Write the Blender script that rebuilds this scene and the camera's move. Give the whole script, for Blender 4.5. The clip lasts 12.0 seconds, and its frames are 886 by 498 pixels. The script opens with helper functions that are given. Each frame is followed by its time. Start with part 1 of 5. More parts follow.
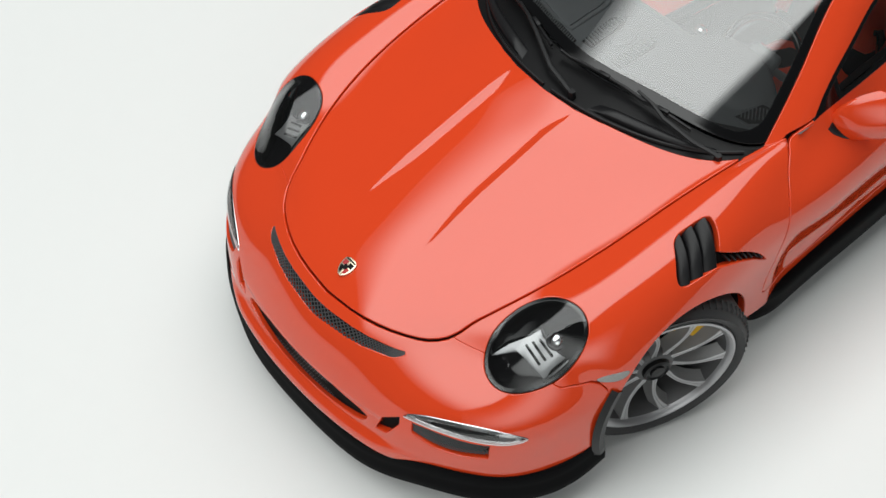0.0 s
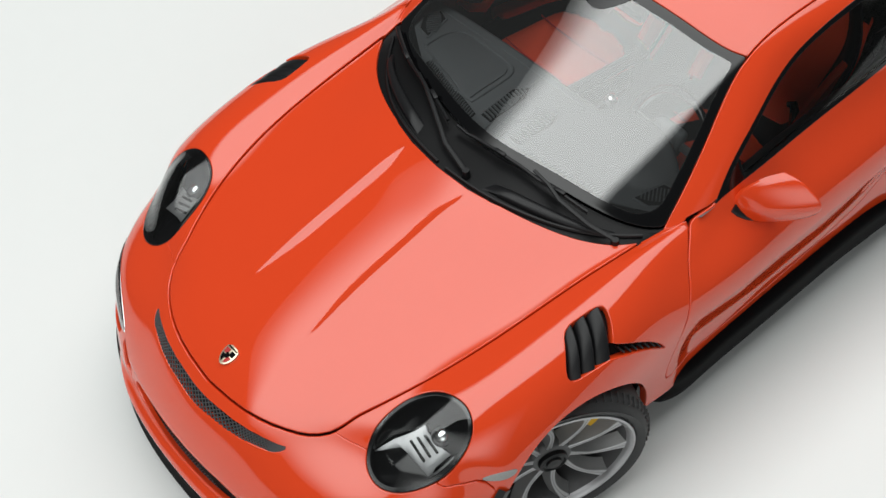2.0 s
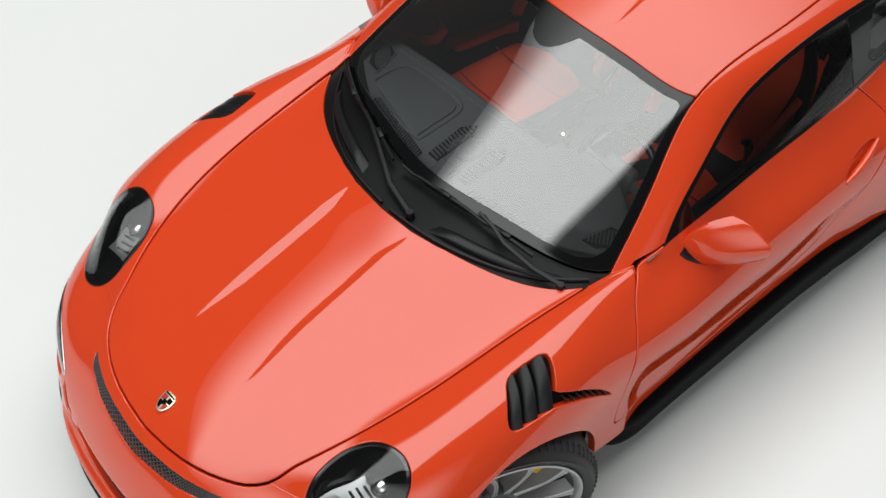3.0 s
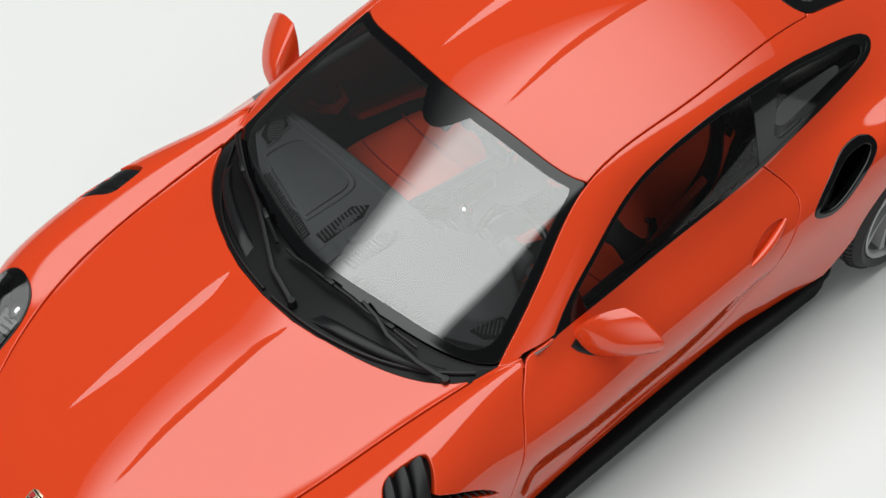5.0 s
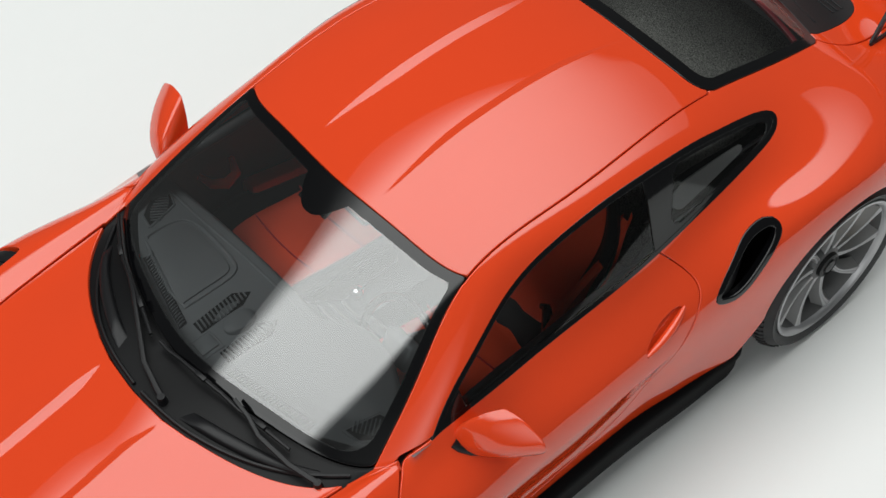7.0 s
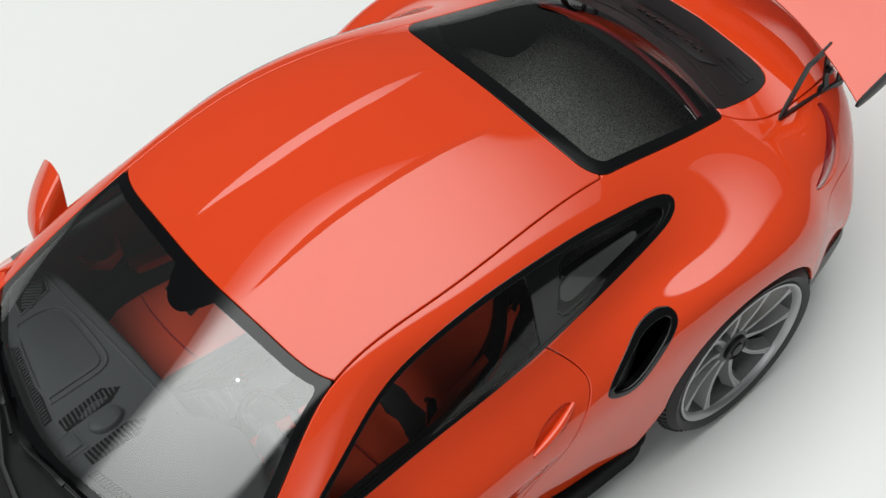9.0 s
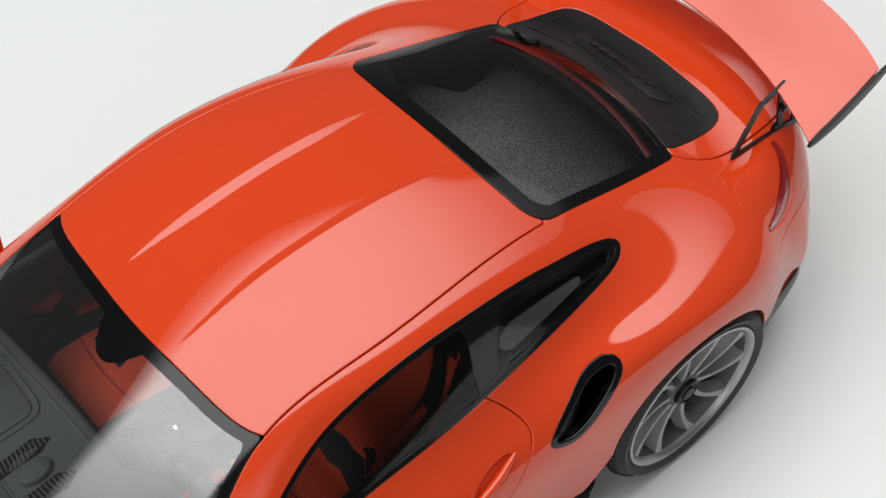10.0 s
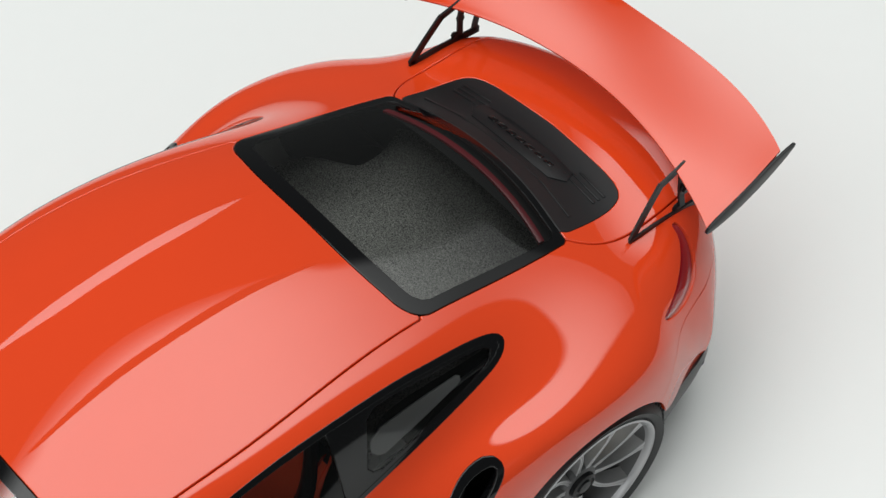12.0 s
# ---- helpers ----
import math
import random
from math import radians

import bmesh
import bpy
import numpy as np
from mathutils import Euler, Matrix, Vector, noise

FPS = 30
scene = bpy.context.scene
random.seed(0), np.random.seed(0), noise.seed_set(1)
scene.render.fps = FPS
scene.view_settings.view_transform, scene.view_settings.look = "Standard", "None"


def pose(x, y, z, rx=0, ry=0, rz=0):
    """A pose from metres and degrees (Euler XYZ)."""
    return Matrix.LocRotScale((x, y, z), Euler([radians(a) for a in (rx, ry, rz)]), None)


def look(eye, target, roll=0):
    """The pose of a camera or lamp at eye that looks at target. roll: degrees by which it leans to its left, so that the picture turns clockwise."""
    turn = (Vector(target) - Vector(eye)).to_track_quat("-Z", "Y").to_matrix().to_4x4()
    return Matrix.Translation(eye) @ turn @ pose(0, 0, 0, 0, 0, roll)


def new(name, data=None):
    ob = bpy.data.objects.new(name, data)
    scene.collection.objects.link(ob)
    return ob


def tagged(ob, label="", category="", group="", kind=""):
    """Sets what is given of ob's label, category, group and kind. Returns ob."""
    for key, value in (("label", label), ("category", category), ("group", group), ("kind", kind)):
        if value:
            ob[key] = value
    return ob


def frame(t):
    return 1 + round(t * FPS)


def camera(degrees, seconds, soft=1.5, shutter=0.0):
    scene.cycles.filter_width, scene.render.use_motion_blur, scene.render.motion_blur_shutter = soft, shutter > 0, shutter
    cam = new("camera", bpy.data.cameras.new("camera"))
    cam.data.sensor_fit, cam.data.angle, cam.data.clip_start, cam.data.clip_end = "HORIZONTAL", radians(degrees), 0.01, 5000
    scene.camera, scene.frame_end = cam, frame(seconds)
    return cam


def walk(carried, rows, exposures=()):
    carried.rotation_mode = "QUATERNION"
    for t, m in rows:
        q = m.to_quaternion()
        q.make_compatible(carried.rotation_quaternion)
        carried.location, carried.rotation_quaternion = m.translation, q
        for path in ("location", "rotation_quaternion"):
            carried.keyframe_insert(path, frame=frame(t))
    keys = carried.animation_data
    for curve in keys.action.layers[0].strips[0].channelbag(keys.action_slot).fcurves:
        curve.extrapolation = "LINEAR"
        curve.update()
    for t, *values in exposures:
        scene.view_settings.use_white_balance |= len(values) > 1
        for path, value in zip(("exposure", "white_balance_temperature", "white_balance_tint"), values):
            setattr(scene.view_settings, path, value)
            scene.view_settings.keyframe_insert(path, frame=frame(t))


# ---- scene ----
# The model is drawn in the full-size car's metres and laid down at 1:18.
K = 1 / 18
cam = camera(35.116, 12.0)
PATH = [
    (0, 2.4915, -2.0663, 4.4175, 37.503, 3.549, 49.451),
    (2, 2.4716, -1.5683, 4.4153, 37.506, 3.514, 49.463),
    (4, 2.4518, -1.0747, 4.4131, 37.509, 3.479, 49.474),
    (6, 2.432, -0.5826, 4.4109, 37.512, 3.444, 49.485),
    (8, 2.4121, -0.0835, 4.4087, 37.515, 3.409, 49.497),
    (10, 2.3922, 0.413, 4.4065, 37.517, 3.374, 49.508),
    (12, 2.3722, 0.9098, 4.4043, 37.52, 3.34, 49.52),
]
walk(cam, [(t, pose(K * x, K * y, K * z, rx, ry, rz)) for t, x, y, z, rx, ry, rz in PATH])

# ---- world and light ----
world = bpy.data.worlds.new("studio")
scene.world = world
world.use_nodes = True
world.node_tree.nodes["Background"].inputs[0].default_value = (0.95, 1.0, 0.99, 1)
world.node_tree.nodes["Background"].inputs[1].default_value = 0.09


def softbox(name, eye, target, sx, sy, watts, colour, fade):
    """A large cloth box: even over its middle, fading at its four edges over the shares given."""
    lamp = bpy.data.lights.new(name, "AREA")
    lamp.shape, lamp.size, lamp.size_y, lamp.energy, lamp.color = "RECTANGLE", sx * K, sy * K, watts, colour
    lamp.use_nodes = True
    t = lamp.node_tree
    geo, split = t.nodes.new("ShaderNodeNewGeometry"), t.nodes.new("ShaderNodeSeparateXYZ")
    t.links.new(geo.outputs["Parametric"], split.inputs[0])
    # one ramp for each of the four edges
    last = None
    for k, (near, far) in enumerate(fade):
        for start, end in ((0.0, near), (1.0, 1.0 - far)):
            ramp, both = t.nodes.new("ShaderNodeMapRange"), t.nodes.new("ShaderNodeMath")
            ramp.interpolation_type = "SMOOTHSTEP"
            ramp.inputs["From Min"].default_value, ramp.inputs["From Max"].default_value = start, end
            ramp.inputs["To Min"].default_value, ramp.inputs["To Max"].default_value = 0.12, 1.0
            t.links.new(split.outputs[k], ramp.inputs["Value"])
            both.operation = "MULTIPLY"
            both.inputs[1].default_value = 1.0
            t.links.new(ramp.outputs[0], both.inputs[0])
            if last:
                t.links.new(last.outputs[0], both.inputs[1])
            last = both
    t.links.new(last.outputs[0], t.nodes["Emission"].inputs["Strength"])
    ob = new(name, lamp)
    ob.matrix_world = look([K * a for a in eye], [K * a for a in target])
    return ob


softbox("softbox_overhead", (-3.1, 4.0, 18.0), (-3.1, 4.01, 0.0), 16.6, 58, 28.5, (0.975, 1.0, 0.985), ((0.15, 0.06), (0.22, 0.48)))
softbox("softbox_side", (17.0, -13.0, 11.0), (0.5, 1.0, 0.5), 30, 20, 9.5, (0.975, 1.0, 0.985), ((0.45, 0.45), (0.45, 0.45)))

# ---- materials ----
def material(name, colour, rough=0.5, metal=0.0, coat=0.0, grain=0.0, size=2000.0, bump=0.0, spec=0.5, stain=0.0):
    m = bpy.data.materials.new(name)
    m.use_nodes = True
    t = m.node_tree
    b = t.nodes["Principled BSDF"]
    b.inputs["Base Color"].default_value = (*colour, 1)
    b.inputs["Roughness"].default_value = rough
    b.inputs["Metallic"].default_value = metal
    b.inputs["Specular IOR Level"].default_value = spec
    if coat:
        b.inputs["Coat Weight"].default_value = coat
        b.inputs["Coat Roughness"].default_value = 0.03
        b.inputs["Coat IOR"].default_value = 1.7
    if grain or bump or stain:
        co = t.nodes.new("ShaderNodeTexCoord")
        n = t.nodes.new("ShaderNodeTexNoise")
        n.inputs["Scale"].default_value, n.inputs["Detail"].default_value = size, 4
        t.links.new(co.outputs["Object"], n.inputs["Vector"])
        if grain or stain:
            big = t.nodes.new("ShaderNodeTexNoise")
            big.inputs["Scale"].default_value, big.inputs["Detail"].default_value = size / 25, 3
            t.links.new(co.outputs["Object"], big.inputs["Vector"])
            mix = t.nodes.new("ShaderNodeMath")
            mix.operation = "MULTIPLY_ADD"
            mix.inputs[1].default_value = grain
            t.links.new(n.outputs["Fac"], mix.inputs[0])
            two = t.nodes.new("ShaderNodeMath")
            two.operation = "MULTIPLY_ADD"
            two.inputs[1].default_value, two.inputs[2].default_value = stain, 1 - grain / 2 - stain / 2
            t.links.new(big.outputs["Fac"], two.inputs[0])
            t.links.new(two.outputs[0], mix.inputs[2])
            mul = t.nodes.new("ShaderNodeVectorMath")
            mul.operation = "SCALE"
            mul.inputs[0].default_value = colour
            t.links.new(mix.outputs[0], mul.inputs["Scale"])
            t.links.new(mul.outputs[0], b.inputs["Base Color"])
        if bump:
            bp = t.nodes.new("ShaderNodeBump")
            bp.inputs["Strength"].default_value, bp.inputs["Distance"].default_value = bump, 0.0002
            t.links.new(n.outputs["Fac"], bp.inputs["Height"])
            t.links.new(bp.outputs[0], b.inputs["Normal"])
    return m


def glass_material(name, tint, gloss=1.0, ior=1.85):
    # one sheet stands for both faces of a pane, hence the high index
    m = bpy.data.materials.new(name)
    m.use_nodes = True
    t = m.node_tree
    t.nodes.remove(t.nodes["Principled BSDF"])
    clear, shine, mix, fr = (t.nodes.new("ShaderNode" + k) for k in ("BsdfTransparent", "BsdfGlossy", "MixShader", "Fresnel"))
    clear.inputs[0].default_value = (*tint, 1)
    shine.inputs["Roughness"].default_value = 0.02
    shine.inputs[0].default_value = (gloss, gloss, gloss, 1)
    fr.inputs[0].default_value = ior
    t.links.new(fr.outputs[0], mix.inputs[0])
    t.links.new(clear.outputs[0], mix.inputs[1])
    t.links.new(shine.outputs[0], mix.inputs[2])
    t.links.new(mix.outputs[0], t.nodes["Material Output"].inputs[0])
    return m


PAINT = material("orange_red_paint", (0.71, 0.056, 0.012), 0.4, spec=0.0, coat=1.0, stain=0.03, size=3000)
BLACK = material("satin_black_plastic", (0.008, 0.008, 0.009), 0.38, grain=0.25, size=6000, bump=0.05, spec=0.3)
GLOSS = material("gloss_black", (0.0025, 0.0025, 0.003), 0.08, stain=0.2, size=2000)
DARK = material("matt_dark_cavity", (0.004, 0.004, 0.004), 0.8, spec=0.2, stain=0.3, size=2000)
RUBBER = material("tyre_rubber", (0.022, 0.022, 0.023), 0.6, grain=0.3, size=5000, bump=0.15)
ALLOY = material("grey_alloy", (0.10, 0.10, 0.102), 0.5, metal=0.5, grain=0.12, size=5000, bump=0.05)
ALLOY_RIM = material("bright_rim_lip", (0.40, 0.40, 0.41), 0.35, metal=0.8, grain=0.1, size=5000)
CHROME = material("chrome", (0.75, 0.75, 0.76), 0.12, metal=1.0, stain=0.1, size=2000)
FLOOR = material("white_seamless_floor", (0.79, 0.80, 0.79), 0.55, grain=0.015, stain=0.02, size=160)
GLASS = glass_material("clear_windscreen", (0.96, 0.97, 0.97), ior=2.32)
GLASS_DARK = glass_material("dark_tinted_glass", (0.90, 0.91, 0.91), ior=1.6)
GLASS_SIDE = glass_material("side_glass", (0.92, 0.93, 0.93), gloss=0.8, ior=1.45)
RED_LEATHER = material("red_interior", (0.86, 0.085, 0.025), 0.6, grain=0.25, size=4000, bump=0.2)
TRIM = material("anthracite_dash", (0.15, 0.162, 0.168), 0.55, grain=0.03, size=3000, stain=0.05)
CARPET = material("grey_carpet", (0.15, 0.15, 0.138), 0.95, spec=0.1, grain=4.6, size=4200, bump=0.9)
YELLOW = material("yellow_caliper", (0.75, 0.42, 0.01), 0.35, stain=0.1, size=3000)
STEEL = material("brake_disc_steel", (0.35, 0.35, 0.35), 0.35, metal=0.9, grain=0.2, size=4000)
TAIL_RED = material("tail_lamp_red", (0.35, 0.012, 0.02), 0.1, coat=1.0, stain=0.1, size=2000)
LENS = glass_material("clear_lamp_lens", (0.94, 0.95, 0.95), ior=1.6)
SILVER = material("lamp_silver", (0.34, 0.345, 0.35), 0.3, metal=0.7, grain=0.15, size=6000)
GOLD = material("badge_gold", (0.82, 0.74, 0.55), 0.3, metal=0.8, stain=0.1, size=4000)
BRAKE_RED = material("dark_red_lens", (0.15, 0.012, 0.018), 0.25, stain=0.15, size=2000)
BADGE_RED = material("badge_red", (0.45, 0.02, 0.02), 0.3, stain=0.1, size=4000)
MIRROR = material("mirror_glass", (0.8, 0.8, 0.82), 0.03, metal=1.0, stain=0.03, size=2000)
COWL_BLACK = material("moulded_black_plastic", (0.006, 0.006, 0.0065), 0.4, grain=0.25, size=5000, bump=0.04, spec=0.16)
SKIRT = material("matt_black_plastic", (0.004, 0.004, 0.0045), 0.7, grain=0.3, size=6000, bump=0.05, spec=0.05)
MESH = material("grey_mesh_wire", (0.065, 0.065, 0.068), 0.4, grain=0.2, size=6000)
SPOKE = material("dark_grey_spoke", (0.27, 0.27, 0.27), 0.5, metal=0.35, grain=0.3, size=5000, bump=0.1)
SILL_GREY = material("pale_grey_lining", (0.30, 0.30, 0.295), 0.6, grain=0.15, size=4000, bump=0.1)
MARKER_GREY = material("marker_lens", (0.30, 0.30, 0.29), 0.15, grain=0.5, size=3000)

# ---- body surface ----
# Each rail runs from the front valance over the car to the tail; one x, y, z a station.
RAILS = [
    [(0, -.942, .215), (0, -.935, .36), (0, -.865, .53), (0, -.765, .635), (0, -.56, .725), (0, -.28, .80), (0, 0, .855), (0, .12, .878),
     (0, .24, .90), (0, .40, .90), (0, .73, 1.075), (0, 1.055, 1.217), (0, 1.5, 1.285), (0, 1.85, 1.262), (0, 2.14, 1.195),
     (0, 2.48, 1.075), (0, 2.868, .935), (0, 3.14, .838), (0, 3.455, .802), (0, 3.50, .60), (0, 3.47, .28)],
    [(.30, -.918, .215), (.30, -.91, .36), (.30, -.835, .53), (.27, -.735, .64), (.27, -.54, .721), (.30, -.28, .788), (.31, 0, .842), (.32, .14, .867),
     (.33, .295, .887), (.33, .455, .89), (.33, .772, 1.064), (.30, 1.070, 1.208), (.28, 1.5, 1.27), (.27, 1.85, 1.247), (.26, 2.145, 1.178),
     (.25, 2.48, 1.062), (.25, 2.845, .927), (.22, 3.13, .836), (.25, 3.43, .802), (.28, 3.47, .60), (.28, 3.44, .28)],
    [(.50, -.862, .215), (.505, -.852, .36), (.49, -.78, .53), (.43, -.635, .645), (.47, -.50, .71), (.553, -.27, .777), (.605, 0, .82), (.63, .27, .84),
     (.655, .535, .842), (.668, .62, .845), (.60, .87, 1.02), (.528, 1.125, 1.172), (.531, 1.5, 1.215), (.508, 1.85, 1.19), (.472, 2.17, 1.118),
     (.46, 2.48, 1.015), (.44, 2.81, .905), (.41, 3.09, .832), (.44, 3.362, .796), (.48, 3.39, .59), (.47, 3.36, .28)],
    [(.66, -.768, .215), (.675, -.755, .37), (.67, -.69, .535), (.605, -.555, .635), (.64, -.43, .715), (.69, -.25, .795), (.715, 0, .835), (.715, .33, .858),
     (.725, .68, .855), (.737, .765, .87), (.665, .97, 1.02), (.591, 1.20, 1.146), (.603, 1.5, 1.174), (.608, 1.85, 1.134), (.597, 2.17, 1.052),
     (.580, 2.48, .965), (.58, 2.81, .880), (.552, 3.02, .826), (.555, 3.285, .784), (.605, 3.34, .57), (.605, 3.31, .28)],
    [(.77, -.665, .215), (.785, -.64, .375), (.795, -.57, .53), (.755, -.465, .645), (.782, -.36, .715), (.812, -.22, .765), (.832, 0, .797), (.832, .30, .810),
     (.795, .62, .80), (.775, .80, .825), (.768, 1.0, .85), (.765, 1.2, .86), (.76, 1.5, .868), (.732, 1.85, .880), (.742, 2.22, .878),
     (.770, 2.48, .882), (.740, 2.81, .840), (.70, 3.0, .775), (.69, 3.18, .69), (.705, 3.25, .54), (.70, 3.23, .29)],
    [(.845, -.535, .22), (.85, -.51, .375), (.865, -.44, .505), (.86, -.355, .60), (.88, -.29, .65), (.895, -.20, .67), (.905, 0, .69), (.90, .30, .68),
     (.882, .56, .695), (.882, .80, .712), (.882, 1.0, .716), (.882, 1.2, .716), (.880, 1.5, .718), (.868, 1.85, .73), (.872, 2.24, .832),
     (.905, 2.48, .822), (.866, 2.81, .750), (.802, 2.985, .668), (.775, 3.12, .595), (.775, 3.17, .50), (.765, 3.15, .30)],
    [(.878, -.44, .225), (.885, -.425, .36), (.89, -.37, .46), (.90, -.325, .54), (.91, -.28, .58), (.92, -.20, .58), (.928, 0, .58), (.905, .30, .52),
     (.888, .52, .48), (.884, .80, .42), (.883, 1.0, .415), (.883, 1.2, .415), (.883, 1.5, .42), (.893, 1.85, .44), (.918, 2.17, .50),
     (.935, 2.48, .60), (.905, 2.81, .57), (.84, 2.98, .54), (.805, 3.10, .52), (.80, 3.14, .45), (.785, 3.13, .31)],
    [(.895, -.36, .24), (.90, -.35, .33), (.905, -.335, .42), (.91, -.325, .50), (.915, -.29, .54), (.92, -.21, .50), (.925, 0, .45), (.90, .30, .35),
     (.875, .50, .26), (.85, .80, .22), (.844, 1.0, .22), (.844, 1.2, .22), (.848, 1.5, .22), (.868, 1.85, .25), (.915, 2.17, .30),
     (.94, 2.48, .45), (.90, 2.81, .40), (.84, 2.98, .38), (.805, 3.10, .38), (.80, 3.12, .36), (.79, 3.11, .33)],
]
COWL = 8            # the station at which hood and windscreen part
FAIRING = 600
S_STEPS, T_STEPS = 16, (80, 34, 16, 16, 16, 48, 24)


def spline(points, params, at):
    """Natural cubic spline through points (n, d) at the rising params, read at the values at."""
    n, h = len(points), np.diff(params)
    a = np.zeros((n, n))
    r = np.zeros((n, points.shape[1]))
    a[0, 0] = a[-1, -1] = 1
    for i in range(1, n - 1):
        a[i, i - 1], a[i, i], a[i, i + 1] = h[i - 1], 2 * (h[i - 1] + h[i]), h[i]
        r[i] = 6 * ((points[i + 1] - points[i]) / h[i] - (points[i] - points[i - 1]) / h[i - 1])
    m = np.linalg.solve(a, r)
    k = np.clip(np.searchsorted(params, at, side="right") - 1, 0, n - 2)
    f, hk = (at - params[k])[:, None], h[k][:, None]
    b = (points[k + 1] - points[k]) / hk - hk * (2 * m[k] + m[k + 1]) / 6
    return points[k] + f * b + f * f * m[k] / 2 + f ** 3 * (m[k + 1] - m[k]) / (6 * hk)


def by_chord(points, at):
    """The spline read at fractional station numbers, with the chord length as its parameter."""
    q = np.concatenate([[0], np.cumsum(np.linalg.norm(np.diff(points, axis=0), axis=1) ** 0.7)])
    return spline(points, q, np.interp(at, np.arange(len(points)), q))


def smoothstep(a, b, x):
    f = np.clip((x - a) / (b - a), 0, 1)
    return f * f * (3 - 2 * f)


def body_grid():
    """Places P[i, j] and parameters (station, rail) of the whole outer skin."""
    rails = np.array(RAILS, float)
    n = rails.shape[1]
    u = np.linspace(0, n - 1, (n - 1) * S_STEPS + 1)
    front, back = u <= COWL, u >= COWL + 1
    rows = []
    for k, rail in enumerate(rails):
        if k <= 3:
            c = np.empty((len(u), 3))
            c[front] = by_chord(rail[:COWL + 1], u[front])
            c[back] = by_chord(rail[COWL + 1:], u[back] - COWL - 1)
            mid = ~front & ~back
            f = (u[mid] - COWL)[:, None]
            c[mid] = rail[COWL] * (1 - f) + rail[COWL + 1] * f
        else:
            c = by_chord(rail, u)
        rows.append(c)
    half = np.array(rows)                                     # rail, u, xyz
    full = np.concatenate([half[:0:-1] * (-1, 1, 1), half])   # 15 rails
    v = np.concatenate([np.linspace(k, k + 1, s, endpoint=False) for k, s in enumerate(T_STEPS)] + [[7.0]])
    v = np.concatenate([-v[:0:-1], v])
    p = np.array([by_chord(full[:, i], v + 7) for i in range(len(u))])
    # fair the rear haunches: a thin plate held by the skin around them
    a, b = u[:, None], np.abs(v)[None, :]
    m = smoothstep(13.0, 13.8, a) * (1 - smoothstep(16.4, 17.1, a)) * smoothstep(3.05, 3.6, b) * (1 - smoothstep(5.2, 5.9, b))
    rows = np.flatnonzero(m.max(1) > 0)
    for side in (v < 0, v > 0):
        cols = np.flatnonzero((m.max(0) > 0) & side)
        part_of = np.ix_(np.arange(rows[0] - 3, rows[-1] + 4), np.arange(cols[0] - 3, cols[-1] + 4))
        q, w = p[part_of], m[part_of][..., None] * .22
        for _ in range(FAIRING):
            d = np.zeros_like(q)
            d[1:-1, 1:-1] = (q[2:, 1:-1] + q[:-2, 1:-1] + q[1:-1, 2:] + q[1:-1, :-2]) / 4 - q[1:-1, 1:-1]
            e = np.zeros_like(q)
            e[1:-1, 1:-1] = (d[2:, 1:-1] + d[:-2, 1:-1] + d[1:-1, 2:] + d[1:-1, :-2]) / 4 - d[1:-1, 1:-1]
            q = q - w * e
        p[part_of] = q
    return p, u, v


def ridges(p):
    """The pressed creases of hood and roof."""
    x, y, z = p[..., 0], p[..., 1], p[..., 2]
    q = p.copy()
    a = smoothstep(-.46, -.2, y) * (1 - smoothstep(.10, .23, y)) * (y < .24) * (z > .6)
    c = np.abs(x) - (.158 - .012 * (y + .4))
    q[..., 2] += .012 * a * np.where(c < 0, np.clip(1 + c / (.004 + .024 * a), 0, 1), np.clip(1 - c / .13, 0, 1) ** 2)
    a = smoothstep(1.10, 1.45, y) * (1 - smoothstep(1.8, 2.14, y)) * (z > 1.05)
    c = np.abs(x) - (.168 + .006 * (y - 1.14))
    q[..., 2] += .011 * a * np.where(c < 0, np.clip(1 + c / (.004 + .026 * a), 0, 1), np.clip(1 - c / .14, 0, 1) ** 2)
    # the undercut along the doors, sharp above and fading out below
    a = smoothstep(.48, .60, y) * (1 - smoothstep(1.48, 1.74, y)) * (np.abs(x) > .7)
    edge, low = .622 + .022 * smoothstep(.5, 1.2, y), .478 + .11 * smoothstep(1.2, 1.7, y)
    f = np.clip((edge - z) / (edge - low), 0, 1)
    q[..., 0] -= np.sign(x) * a * np.where(z < low, .012 + .012 * smoothstep(low - .15, low, z), .036 * f - .012 * f * f)
    # the scooped mouth between bumper and lip
    a = smoothstep(.292, .325, z) * (1 - smoothstep(.412, .432, z)) * (1 - smoothstep(.35, .47, np.abs(x))) * (y < -.6)
    q[..., 1] += .010 * a
    # the chin below it stands forward
    a = smoothstep(.215, .285, z) * (1 - smoothstep(.312, .338, z)) * (1 - smoothstep(.36, .60, np.abs(x))) * (y < -.6)
    q[..., 1] -= .020 * a
    return q


def grid_normals(p):
    du, dv = np.gradient(p, axis=0), np.gradient(p, axis=1)
    n = np.cross(dv, du)
    n /= np.linalg.norm(n, axis=-1, keepdims=True) + 1e-12
    flip = np.sign((n * (p - np.array((0, 1.2, .4)))).sum(-1, keepdims=True))
    return n * np.where(flip.mean() < 0, -1, 1)


